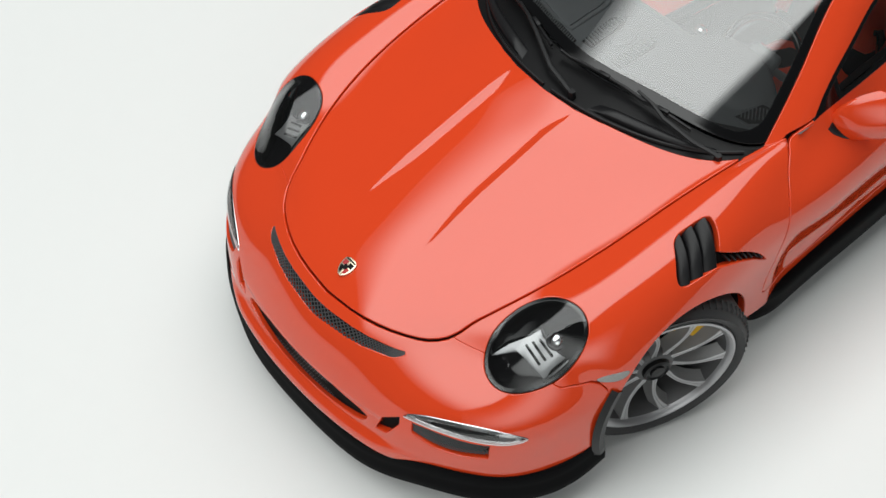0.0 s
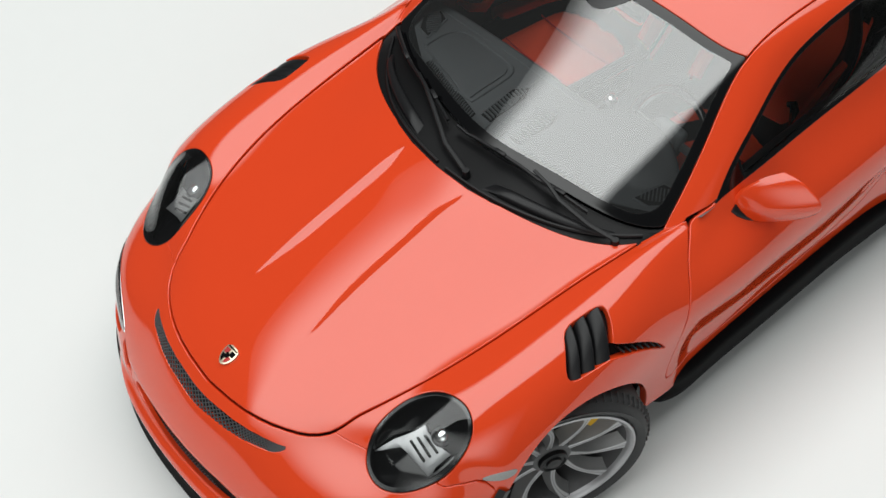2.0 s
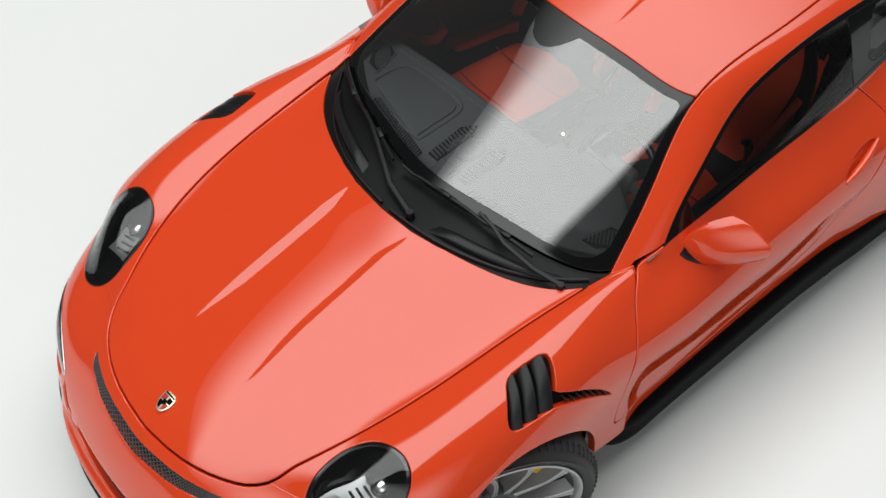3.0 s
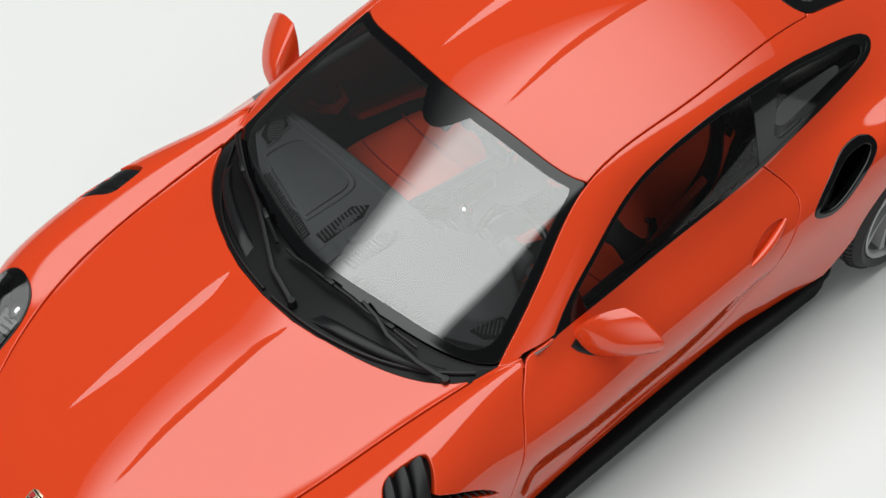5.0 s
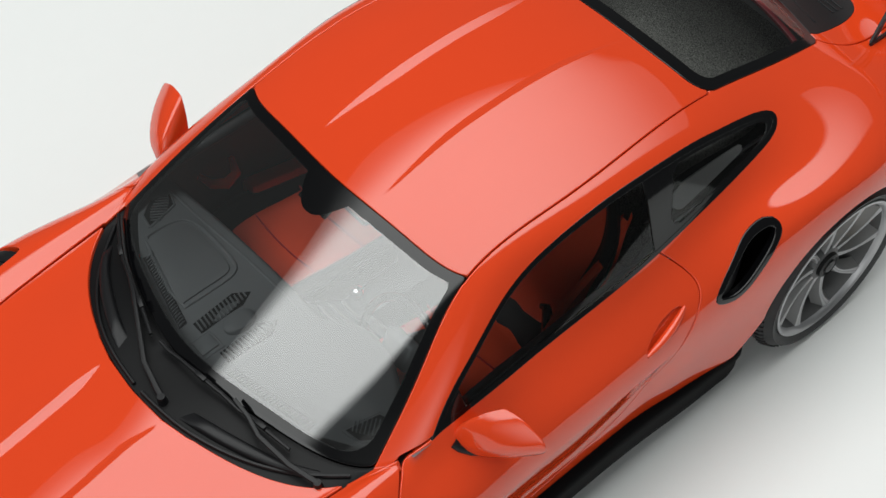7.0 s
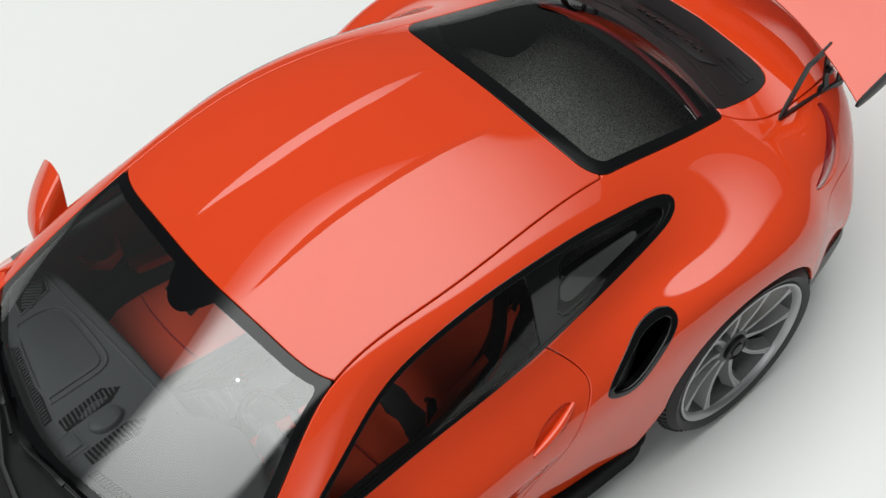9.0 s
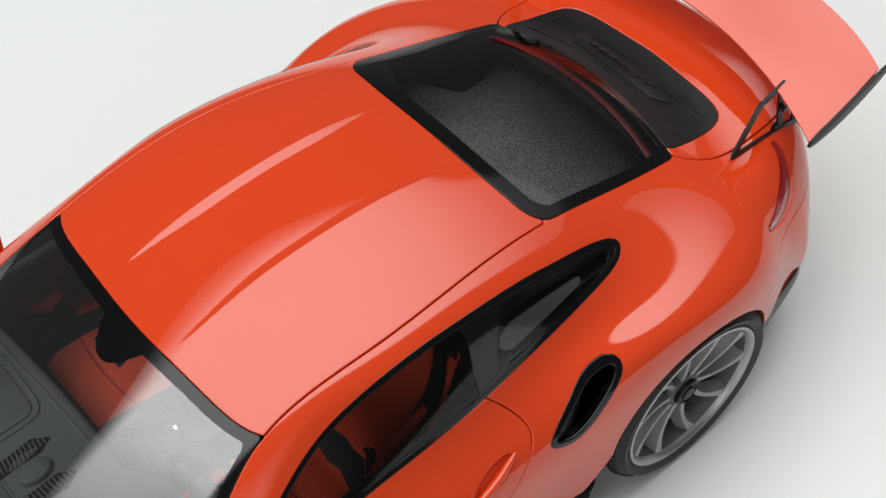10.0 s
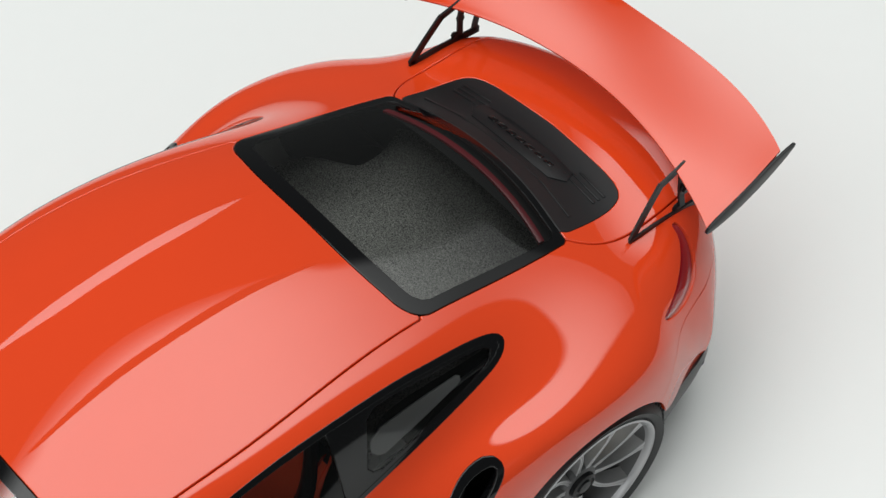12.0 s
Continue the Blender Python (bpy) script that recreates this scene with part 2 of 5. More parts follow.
def skin(coarse=False):
    p, u, v = body_grid()
    if coarse:
        p, u, v = p[::4, ::3], u[::4], v[::3]
    else:
        p = ridges(p)
    n = grid_normals(p)
    i, j = np.meshgrid(np.arange(len(u) - 1), np.arange(len(v) - 1), indexing="ij")
    a = (i * len(v) + j).ravel()
    b, c, d = a + 1, a + len(v) + 1, a + len(v)
    tris = np.concatenate([np.stack([a, b, c], 1), np.stack([a, c, d], 1)])
    uv = np.stack(np.meshgrid(u, v, indexing="ij"), -1).reshape(-1, 2)
    return np.concatenate([p.reshape(-1, 3), n.reshape(-1, 3), uv], 1), tris
# ---- end of body surface ----


# ---- tools for panels and parts ----
def cut(v, t, d):
    """The part of a triangle mesh where the vertex field d is negative, cut clean along d = 0."""
    inside = d < 0
    k = inside[t].sum(1)
    out, extra, seen = t[k == 3].tolist(), [], {}

    def cross(a, b):
        key = (a, b) if a < b else (b, a)
        if key not in seen:
            f = d[key[0]] / (d[key[0]] - d[key[1]])
            seen[key] = len(v) + len(extra)
            extra.append(v[key[0]] * (1 - f) + v[key[1]] * f)
        return seen[key]

    for a, b, c in t[(k == 1) | (k == 2)].tolist():
        while inside[a] == inside[b] or inside[a] == inside[c]:
            a, b, c = b, c, a
        p, q = cross(a, b), cross(a, c)
        out += [[a, p, q]] if inside[a] else [[p, b, c], [p, c, q]]
    w = np.concatenate([v, np.array(extra)]) if extra else v
    out = np.array(out, int).reshape(-1, 3)
    used, inv = np.unique(out, return_inverse=True)
    w = w[used].copy()
    w[:, 3:6] /= np.linalg.norm(w[:, 3:6], axis=1, keepdims=True) + 1e-12
    return w, inv.reshape(-1, 3)


def rounded(points, times=2):
    """A closed outline with its corners cut round."""
    p = np.array(points, float)
    for _ in range(times):
        q = np.roll(p, -1, 0)
        p = np.stack([p * .75 + q * .25, p * .25 + q * .75], 1).reshape(-1, 2)
    return p


def outline(xy, poly):
    """Signed distance from points to a closed outline, negative inside."""
    lo, hi = poly.min(0) - .08, poly.max(0) + .08
    near = ((xy > lo) & (xy < hi)).all(1)
    d = np.ones(len(xy))
    q = xy[near]
    best, odd = np.full(len(q), 9.0), np.zeros(len(q), bool)
    for a, b in zip(poly, np.roll(poly, -1, 0)):
        e = b - a
        f = np.clip(((q - a) @ e) / (e @ e + 1e-18), 0, 1)
        best = np.minimum(best, np.linalg.norm(q - a - f[:, None] * e, axis=1))
        if a[1] != b[1]:
            odd ^= ((a[1] > q[:, 1]) != (b[1] > q[:, 1])) & (q[:, 0] < a[0] + (q[:, 1] - a[1]) * e[0] / e[1])
    d[near] = np.where(odd, -best, best)
    return d


def seen_from_top(v, poly, low=-9.0):
    return np.maximum(outline(np.stack([np.abs(v[:, 0]), v[:, 1]], 1), poly), low - v[:, 2])


def seen_from_side(v, poly, out=.4):
    return np.maximum(outline(v[:, 1:3], poly), out - np.abs(v[:, 0]))


def seen_from_front(v, poly, back=-.4):
    return np.maximum(outline(np.stack([np.abs(v[:, 0]), v[:, 2]], 1), poly), v[:, 1] - back)


def take(mesh, d, gap=.007):
    """Splits a mesh along a field, with a shut line between: the piece and the rest."""
    v, t = mesh
    return cut(v, t, d + gap / 2), cut(v, t, gap / 2 - d)


def sides(mesh):
    v, t = mesh
    x = v[t, 0].mean(1)
    return [(v, t[x > 0]), (v, t[x < 0])]


def used_only(v, t):
    used, inv = np.unique(t, return_inverse=True)
    return v[used], inv.reshape(-1, 3)


def link(name, me, mats, parent, label=""):
    for m in mats if isinstance(mats, (list, tuple)) else [mats]:
        me.materials.append(m)
    ob = new(name, me)
    ob.parent = parent
    return tagged(ob, label)


def panel(name, mesh, mat, parent, label="", depth=.028, edge=.004, lift=0.0):
    """A pressed panel: the skin with a rolled edge that turns inwards."""
    v, t = used_only(*mesh)
    p, n = v[:, :3] + v[:, 3:6] * lift, v[:, 3:6]
    e = np.concatenate([t[:, [0, 1]], t[:, [1, 2]], t[:, [2, 0]]])
    third = np.concatenate([t[:, 2], t[:, 0], t[:, 1]])
    key = np.sort(e, 1)
    _, first, count = np.unique(key[:, 0] * len(v) + key[:, 1], return_index=True, return_counts=True)
    rim = first[count == 1]
    a, b, c = e[rim, 0], e[rim, 1], third[rim]
    along = p[b] - p[a]
    out = np.cross(along, n[a])
    out *= np.sign((out * (p[a] - p[c])).sum(1, keepdims=True))
    out /= np.linalg.norm(out, axis=1, keepdims=True) + 1e-12
    o = np.zeros_like(p)
    np.add.at(o, a, out)
    np.add.at(o, b, out)
    o /= np.linalg.norm(o, axis=1, keepdims=True) + 1e-12
    ids = np.unique(np.concatenate([a, b]))
    pos = np.full(len(v), -1)
    pos[ids] = np.arange(len(ids))
    m, k = len(ids), len(v)
    rings = np.concatenate([p, p[ids] + o[ids] * edge * .6 - n[ids] * edge * .4, p[ids] + o[ids] * edge - n[ids] * edge * 1.6, p[ids] + o[ids] * edge - n[ids] * depth])
    norm = np.concatenate([n, n[ids] * .7 + o[ids] * .7, o[ids], o[ids]])
    ra, rb = pos[a], pos[b]
    quads = np.concatenate([np.stack([b, a, k + ra, k + rb], 1), np.stack([k + rb, k + ra, k + m + ra, k + m + rb], 1),
                            np.stack([k + m + rb, k + m + ra, k + 2 * m + ra, k + 2 * m + rb], 1)])
    faces = t.tolist() + (quads.tolist() if depth > 0 else [])
    me = bpy.data.meshes.new(name)
    me.from_pydata((rings * K).tolist(), [], faces)
    me.polygons.foreach_set("use_smooth", [True] * len(me.polygons))
    me.normals_split_custom_set_from_vertices((norm / (np.linalg.norm(norm, axis=1, keepdims=True) + 1e-12)).tolist())
    return link(name, me, mat, parent, label)


def evened(mesh):
    """A pane bent evenly: its normals follow one smooth curve over the side view."""
    out = []
    for v, t in sides(mesh):
        v, t = used_only(v, t)
        y, z = v[:, 1] - v[:, 1].mean(), v[:, 2] - v[:, 2].mean()
        a = np.stack([np.ones_like(y), y, z], 1)
        n = a @ np.linalg.lstsq(a, v[:, 3:6], rcond=None)[0]
        v[:, 3:6] = n / np.linalg.norm(n, axis=1, keepdims=True)
        out.append((v, t))
    (v0, t0), (v1, t1) = out
    return np.concatenate([v0, v1]), np.concatenate([t0, t1 + len(v0)])


def pair(name, mesh, mat, parent, label="", **kw):
    return [panel(name, m, mat, parent, label, **kw) for m in sides(mesh)]


def part(name, bm, mat, parent, label="", smooth=True, sharp=40):
    """A bmesh, drawn in full-size metres, as one mesh under its thing."""
    bmesh.ops.scale(bm, vec=(K, K, K), verts=bm.verts)
    me = bpy.data.meshes.new(name)
    bm.normal_update()
    bm.to_mesh(me)
    bm.free()
    if smooth:
        me.polygons.foreach_set("use_smooth", [True] * len(me.polygons))
        me.set_sharp_from_angle(angle=radians(sharp))
    return link(name, me, mat, parent, label)


def from_grid(bm, g, close_u=False, close_v=False):
    """Faces over a grid of places g[i][j]."""
    vs = [[bm.verts.new(q) for q in row] for row in g]
    nu, nv = len(vs), len(vs[0])
    for i in range(nu - (not close_u)):
        for j in range(nv - (not close_v)):
            q = [vs[i][j], vs[(i + 1) % nu][j], vs[(i + 1) % nu][(j + 1) % nv], vs[i][(j + 1) % nv]]
            bm.faces.new(q)
    return vs


def box(bm, size, m, bevel=.004, seg=2):
    r = bmesh.ops.create_cube(bm, size=1, matrix=m @ Matrix.Diagonal((*size, 1)))
    if bevel:
        es = list({e for w in r["verts"] for e in w.link_edges})
        bmesh.ops.bevel(bm, geom=es, offset=bevel, segments=seg, affect="EDGES", profile=.5)


def tube(bm, path, radius, sides=8, flat=1.0, up=(0, 0, 1)):
    """A round or flattened bar along a path; radius may be one for each point."""
    path = [Vector(q) for q in path]
    rad = radius if isinstance(radius, (list, tuple)) else [radius] * len(path)
    g = []
    for i, q in enumerate(path):
        d = (path[min(i + 1, len(path) - 1)] - path[max(i - 1, 0)]).normalized()
        s = d.cross(Vector(up)).normalized()
        w = s.cross(d)
        g.append([q + rad[i] * (math.cos(a) * s + flat * math.sin(a) * w) for a in (2 * math.pi * k / sides for k in range(sides))])
    vs = from_grid(bm, g, close_v=True)
    bm.faces.new(vs[0][::-1])
    bm.faces.new(vs[-1])


def smooth_line(points, n=24):
    p = np.array(points, float)
    return by_chord(p, np.linspace(0, len(p) - 1, n))


def plate(bm, poly, place, thick, bevel=0.0):
    """A flat plate: a 2D outline laid out by place(a, b, h), h across its thickness."""
    lo = [bm.verts.new(place(a, b, -thick / 2)) for a, b in poly]
    hi = [bm.verts.new(place(a, b, thick / 2)) for a, b in poly]
    bm.faces.new(lo[::-1])
    bm.faces.new(hi)
    n = len(poly)
    for i in range(n):
        bm.faces.new([lo[i], lo[(i + 1) % n], hi[(i + 1) % n], hi[i]])
    bmesh.ops.recalc_face_normals(bm, faces=bm.faces)
    if bevel:
        bmesh.ops.bevel(bm, geom=[e for e in bm.edges if e.calc_face_angle(0) > .9], offset=bevel, segments=2, affect="EDGES", profile=.5)


def lathe(bm, profile, n=72, m=None):
    """A profile of (along, radius) turned round the x axis."""
    g = [[Vector((a, r * math.cos(w), r * math.sin(w))) for w in (2 * math.pi * k / n for k in range(n))] for a, r in profile]
    if m is not None:
        g = [[m @ q for q in row] for row in g]
    from_grid(bm, g, close_v=True)


def lattice(bm, low, high, rows, cells, r, sink):
    """Crossing bars over the strip between two edges: a woven grille."""
    lo, hi = smooth_line(low, 200), smooth_line(high, 200)

    def at(f, h):
        k = min(max(f, 0), 1) * 199
        i = min(int(k), 198)
        w = k - i
        a, b = lo[i] * (1 - w) + lo[i + 1] * w, hi[i] * (1 - w) + hi[i + 1] * w
        return Vector(a * (1 - h) + b * h) + Vector(sink)

    lean = rows / cells
    for s in (1, -1):
        for k in range(-rows, cells + rows):
            f0 = k / cells
            pts = [(f0 + s * lean * h, h) for h in np.linspace(0, 1, 2 + rows // 2)]
            pts = [q for q in pts if -1e-6 <= q[0] <= 1 + 1e-6]
            if len(pts) > 1:
                tube(bm, [at(*q) for q in pts], r, 4)


# ---- floor ----
# a sheet of white paper, rolled down over the edge of the table on the driver's side
across = [(-1.3 + .15 * i, 0.0) for i in range(11)] + [(.25 + .26 * math.sin(w), .26 * (math.cos(w) - 1)) for w in np.linspace(0, math.pi / 2, 25)] + [(.51, -.50)]
floor = bpy.data.meshes.new("floor")
floor.from_pydata([(x, -1.2 + .2 * k, z) for k in range(13) for x, z in across], [],
                  [(k * len(across) + i, k * len(across) + i + 1, (k + 1) * len(across) + i + 1, (k + 1) * len(across) + i) for k in range(12) for i in range(len(across) - 1)])
floor.polygons.foreach_set("use_smooth", [True] * len(floor.polygons))
tagged(link("floor", floor, FLOOR, None), "white seamless studio floor, smooth and matt", "floor", kind="structure")

# ---- the model car: outer skin, cut into its panels ----
car = tagged(new("model_car"), "orange-red die-cast model sports coupe with rear wing, on white floor", "model car")
SKIN = skin()
GRID, GU, GV = body_grid()


def along(u0, v0, u1, v1, n=40):
    """Points of the skin, seen from above, on a line between two station and rail numbers."""
    out = []
    for f in np.linspace(0, 1, n):
        u, v = u0 + (u1 - u0) * f, v0 + (v1 - v0) * f
        i, j = min(np.searchsorted(GU, u, side="right") - 1, len(GU) - 2), min(np.searchsorted(GV, v, side="right") - 1, len(GV) - 2)
        a, b = (u - GU[i]) / (GU[i + 1] - GU[i]), (v - GV[j]) / (GV[j + 1] - GV[j])
        q = GRID[i:i + 2, j:j + 2, :2]
        out.append((q[0, 0] * (1 - a) + q[1, 0] * a) * (1 - b) + (q[0, 1] * (1 - a) + q[1, 1] * a) * b)
    return out


def patch(u0, u1, v, near=(0, 0), far=(0, 0)):
    """The plan of a patch of the skin between two stations; near and far: its corner radii in station and rail numbers."""
    line = [(u0, 0)]
    for (u, d), (ru, rv) in (((u0, 1), near), ((u1, -1), far)):
        arc = [(u + d * ru * (1 - math.cos(w)), v - rv * (1 - math.sin(w))) for w in np.linspace(0, math.pi / 2, 9 if rv else 2)]
        line += arc if d > 0 else arc[::-1]
    line.append((u1, 0))
    a = [q for p, r in zip(line, line[1:]) for q in along(*p, *r, 40 if math.hypot(p[0] - r[0], p[1] - r[1]) > .5 else 3)[:-1]]
    a.append(along(u1, 0, u1, 0, 1)[0])
    return np.array([(-.1, a[0][1])] + a + [(-.1, a[-1][1])])


def top(x, y):
    """Height and normal of the skin at a place of the plan."""
    q = SKIN[0]
    k = np.argmin((q[:, 0] - x) ** 2 + (q[:, 1] - y) ** 2 - (q[:, 2] > .5) * .01)
    n = q[k, 3:6]
    z = q[k, 2] - (n[0] * (x - q[k, 0]) + n[1] * (y - q[k, 1])) / max(n[2], .2)
    return Vector((x, y, z)), Vector(n)


def fore(x, z):
    """Place and normal of the nose at a place of the front view."""
    q = SKIN[0]
    k = np.argmin((q[:, 0] - x) ** 2 + (q[:, 2] - z) ** 2 + (q[:, 1] > -.4) * 1.0)
    n = q[k, 3:6]
    return Vector((x, q[k, 1], z)), Vector(n)


def flank(y, z):
    """Place and normal of the left side at a place of the side view."""
    q = SKIN[0]
    k = np.argmin((q[:, 1] - y) ** 2 + (q[:, 2] - z) ** 2 + (q[:, 0] < .5) * 1.0)
    n = q[k, 3:6]
    x = q[k, 0] - (n[1] * (y - q[k, 1]) + n[2] * (z - q[k, 2])) / max(n[0], .25)
    return Vector((x, y, z)), Vector(n)


WHEELS = ((0.0, .350, .354), (2.456, .366, .368))
HEADLIGHT = rounded([(.606, -.278), (.700, -.256), (.762, -.278), (.792, -.323), (.796, -.386), (.772, -.466), (.722, -.547), (.655, -.588),
                     (.585, -.576), (.540, -.522), (.534, -.446), (.552, -.352)])
HOOD = rounded([(-.1, -.757), (0, -.757), (.15, -.744), (.261, -.715), (.35, -.672), (.405, -.632), (.447, -.578)], 0).tolist() \
    + along(4, 2, 8, 2, 60) + [(.644, .540), (.533, .43), (.383, .324), (.192, .252), (0, .238), (-.1, .238)]
HOOD = rounded(HOOD, 1)
VENT = rounded([(.744, .268), (.735, .193), (.730, .118), (.787, .074), (.842, .026), (.862, .036), (.868, .10), (.875, .189), (.869, .214), (.852, .213), (.829, .237), (.783, .264)])
VENT_TAIL = rounded([(.17, .835), (.21, .800), (.253, .774), (.30, .748), (.351, .711), (.39, .668), (.418, .618), (.385, .645), (.345, .682), (.30, .712), (.263, .731), (.20, .757), (.15, .775)], 1)
WINDOWS = rounded([(0.778, 0.879), (0.901, 0.975), (1.054, 1.051), (1.177, 1.107), (1.311, 1.153), (1.483, 1.181), (1.687, 1.177), (1.965, 1.131), (2.203, 1.057), (2.364, 0.999), (2.397, 0.973), (2.345, 0.955), (2.233, 0.95), (2.008, 0.931), (1.736, 0.916), (1.441, 0.921), (1.142, 0.908), (0.917, 0.902), (0.816, 0.894)])
DOOR = rounded([(.674, .854), (.621, .816), (.56, .748), (.521, .678), (.482, .609), (.449, .487), (.445, .42), (.449, .385), (.462, .374), (.52, .372), (.62, .372), (.8, .372), (1.2, .405),
                (1.38, .445), (1.475, .487), (1.535, .545), (1.575, .575), (1.612, .60), (1.652, .635), (1.728, .686), (1.785, .738), (1.815, .78), (1.806, .82), (1.772, .870), (1.73, .926), (1.704, .958), (1.503, .955), (1.203, .94), (.921, .923), (.801, .892), (.70, .872)])
POCKET = rounded([(1.528, .722), (1.545, .742), (1.600, .768), (1.672, .778), (1.722, .774), (1.738, .755), (1.70, .728), (1.625, .708), (1.555, .706)], 2)
INTAKE = rounded([(2.152, 0.843), (2.16, 0.819), (2.117, 0.777), (2.049, 0.724), (1.983, 0.678), (1.919, 0.663), (1.833, 0.705), (1.882, 0.749), (1.961, 0.792), (2.029, 0.826), (2.094, 0.84)])
LID = rounded([(-.1, 2.79), (.30, 2.79), (.410, 2.795), (.408, 2.964), (.400, 3.05), (.376, 3.108), (.306, 3.138), (.16, 3.150), (0, 3.160), (-.1, 3.16)], 1)
DECK = rounded([(-.1, 2.78), (.30, 2.78), (.416, 2.795), (.465, 2.846), (.499, 2.915), (.512, 3.006), (.512, 3.10), (.51, 3.2), (.49, 3.34), (.46, 3.6), (-.1, 3.6)], 2)
TAIL = rounded([(.562, 3.150), (.607, 3.150), (.668, 3.10), (.738, 3.0), (.79, 2.892), (.80, 2.90), (.762, 3.03), (.715, 3.12), (.668, 3.165), (.611, 3.185), (.565, 3.178)])
SLIT_LOW = [(-.352, -.742), (-.315, -.765), (-.201, -.802), (-.043, -.826), (.0, -.828), (.043, -.826), (.201, -.806), (.315, -.765), (.352, -.742)]
SLIT_TOP = [(-.374, -.704), (-.315, -.735), (-.201, -.768), (-.05, -.790), (.0, -.791), (.05, -.790), (.201, -.772), (.315, -.735), (.374, -.704)]
SLIT = rounded([(-.1, -.826)] + SLIT_LOW[4:] + SLIT_TOP[:3:-1] + [(-.1, -.789)], 1)
MIDDLE = rounded([(-.1, .333), (.09, .333), (.2, .337), (.30, .345), (.340, .368), (.334, .398), (.2, .412), (.09, .424), (-.1, .428)], 1)
DUCT = rounded([(.370, .358), (.393, .434), (.455, .473), (.464, .44), (.425, .372)], 0)
DAYLIGHT = rounded([(.452, .481), (.514, .510), (.604, .525), (.706, .529), (.779, .508), (.816, .480), (.773, .466), (.724, .474), (.624, .480), (.529, .479), (.476, .477)], 2)
SIDE_INTAKE = rounded([(.494, .472), (.560, .474), (.628, .472), (.735, .464), (.738, .394), (.66, .394), (.591, .404), (.505, .432)], 0)
BUMPER = rounded([(-.1, -1.2), (1.2, -1.2), (1.2, -.30), (.90, -.31), (.858, -.338), (.826, -.393), (.79, -.452), (.66, -.50), (.553, -.541), (.445, -.583), (.33, -.60), (-.1, -.60)], 1)
MARKER = rounded([(-.350, .630), (-.297, .646), (-.232, .636), (-.245, .616), (-.300, .614)], 2)
REAR_BUMPER = rounded([(2.55, .36), (2.66, .45), (2.76, .55), (2.885, .69), (3.05, .665), (3.2, .63), (3.8, .62), (3.8, 0), (2.55, 0)], 1)

rest = SKIN
for y, z, r in WHEELS:
    v, t = rest
    rest = cut(v, t, -np.maximum(np.hypot(v[:, 1] - y, v[:, 2] - z) - r, .5 - np.abs(v[:, 0])))
# the rear arch opens forward at its foot
rest = cut(*rest, -seen_from_side(rest[0], np.array([(2.125, .46), (2.045, .34), (1.985, .262), (1.985, .0), (2.4, .0), (2.4, .46)])))
windscreen, rest = take(rest, seen_from_top(rest[0], patch(9.02, 11.0, 2.0), .8))
cowl, rest = take(rest, seen_from_top(rest[0], patch(8.0, 9.06, 2.02), .75), .004)
back_glass, rest = take(rest, seen_from_top(rest[0], patch(14.0, 16.0, 2.0, (.22, .42), (.05, .12)), .8))
lid, rest = take(rest, seen_from_top(rest[0], LID, .7), .006)
deck, rest = take(rest, seen_from_top(rest[0], DECK, .66), .012)
headlight, rest = take(rest, seen_from_top(rest[0], HEADLIGHT, .5))
slit, rest = take(rest, seen_from_top(rest[0], SLIT, .5), .001)
hood, rest = take(rest, seen_from_top(rest[0], HOOD, .55), .013)
roof, rest = take(rest, seen_from_top(rest[0], patch(10.9, 14.1, 2.0), 1.0), .010)
vent, rest = take(rest, np.minimum(seen_from_top(rest[0], VENT, .52), seen_from_side(rest[0], VENT_TAIL, .7)), .004)
middle, rest = take(rest, seen_from_front(rest[0], MIDDLE), .001)
duct, rest = take(rest, seen_from_front(rest[0], DUCT), .001)
daylight, rest = take(rest, seen_from_front(rest[0], DAYLIGHT), .003)
side_intake, rest = take(rest, seen_from_front(rest[0], SIDE_INTAKE), .001)
marker, rest = take(rest, seen_from_side(rest[0], MARKER, .78), .004)
bumper, rest = take(rest, seen_from_top(rest[0], BUMPER), .005)
windows, rest = take(rest, seen_from_side(rest[0], WINDOWS), .002)
door, rest = take(rest, seen_from_side(rest[0], DOOR), .010)
pocket, door = take(door, seen_from_side(door[0], POCKET), .0)
intake, rest = take(rest, seen_from_side(rest[0], INTAKE), .003)
tail, rest = take(rest, seen_from_top(rest[0], TAIL, .55), .005)
rear_bumper, rest = take(rest, np.maximum(outline(rest[0][:, 1:3], REAR_BUMPER), 2.5 - rest[0][:, 1]), .005)
fender, rest = take(rest, rest[0][:, 1] - .60 - (np.abs(rest[0][:, 0]) - .668) * 1.2, .004)

panel("hood", hood, PAINT, car, "orange-red front lid with two raised creases")
panel("roof", roof, PAINT, car, "orange-red roof panel with two long creases")
bumper_part = panel("front_bumper", bumper, PAINT, car, depth=.03)
doors = pair("door", door, PAINT, car)
pair("front_fender", fender, PAINT, car, depth=.03)
pair("rear_quarter", rest, PAINT, car, "orange-red rear quarter with roof rail and windscreen pillar", depth=.03)
panel("engine_cover", deck, PAINT, car, "orange-red engine cover with an upswept tail", depth=.03)
panel("rear_bumper", rear_bumper, PAINT, car, depth=.03)

lid_part = panel("louvre_panel", lid, BLACK, car, "satin black louvre panel over the engine")
cowl_part = panel("cowl", cowl, COWL_BLACK, car, "black plastic cowl below the windscreen", lift=-.014)

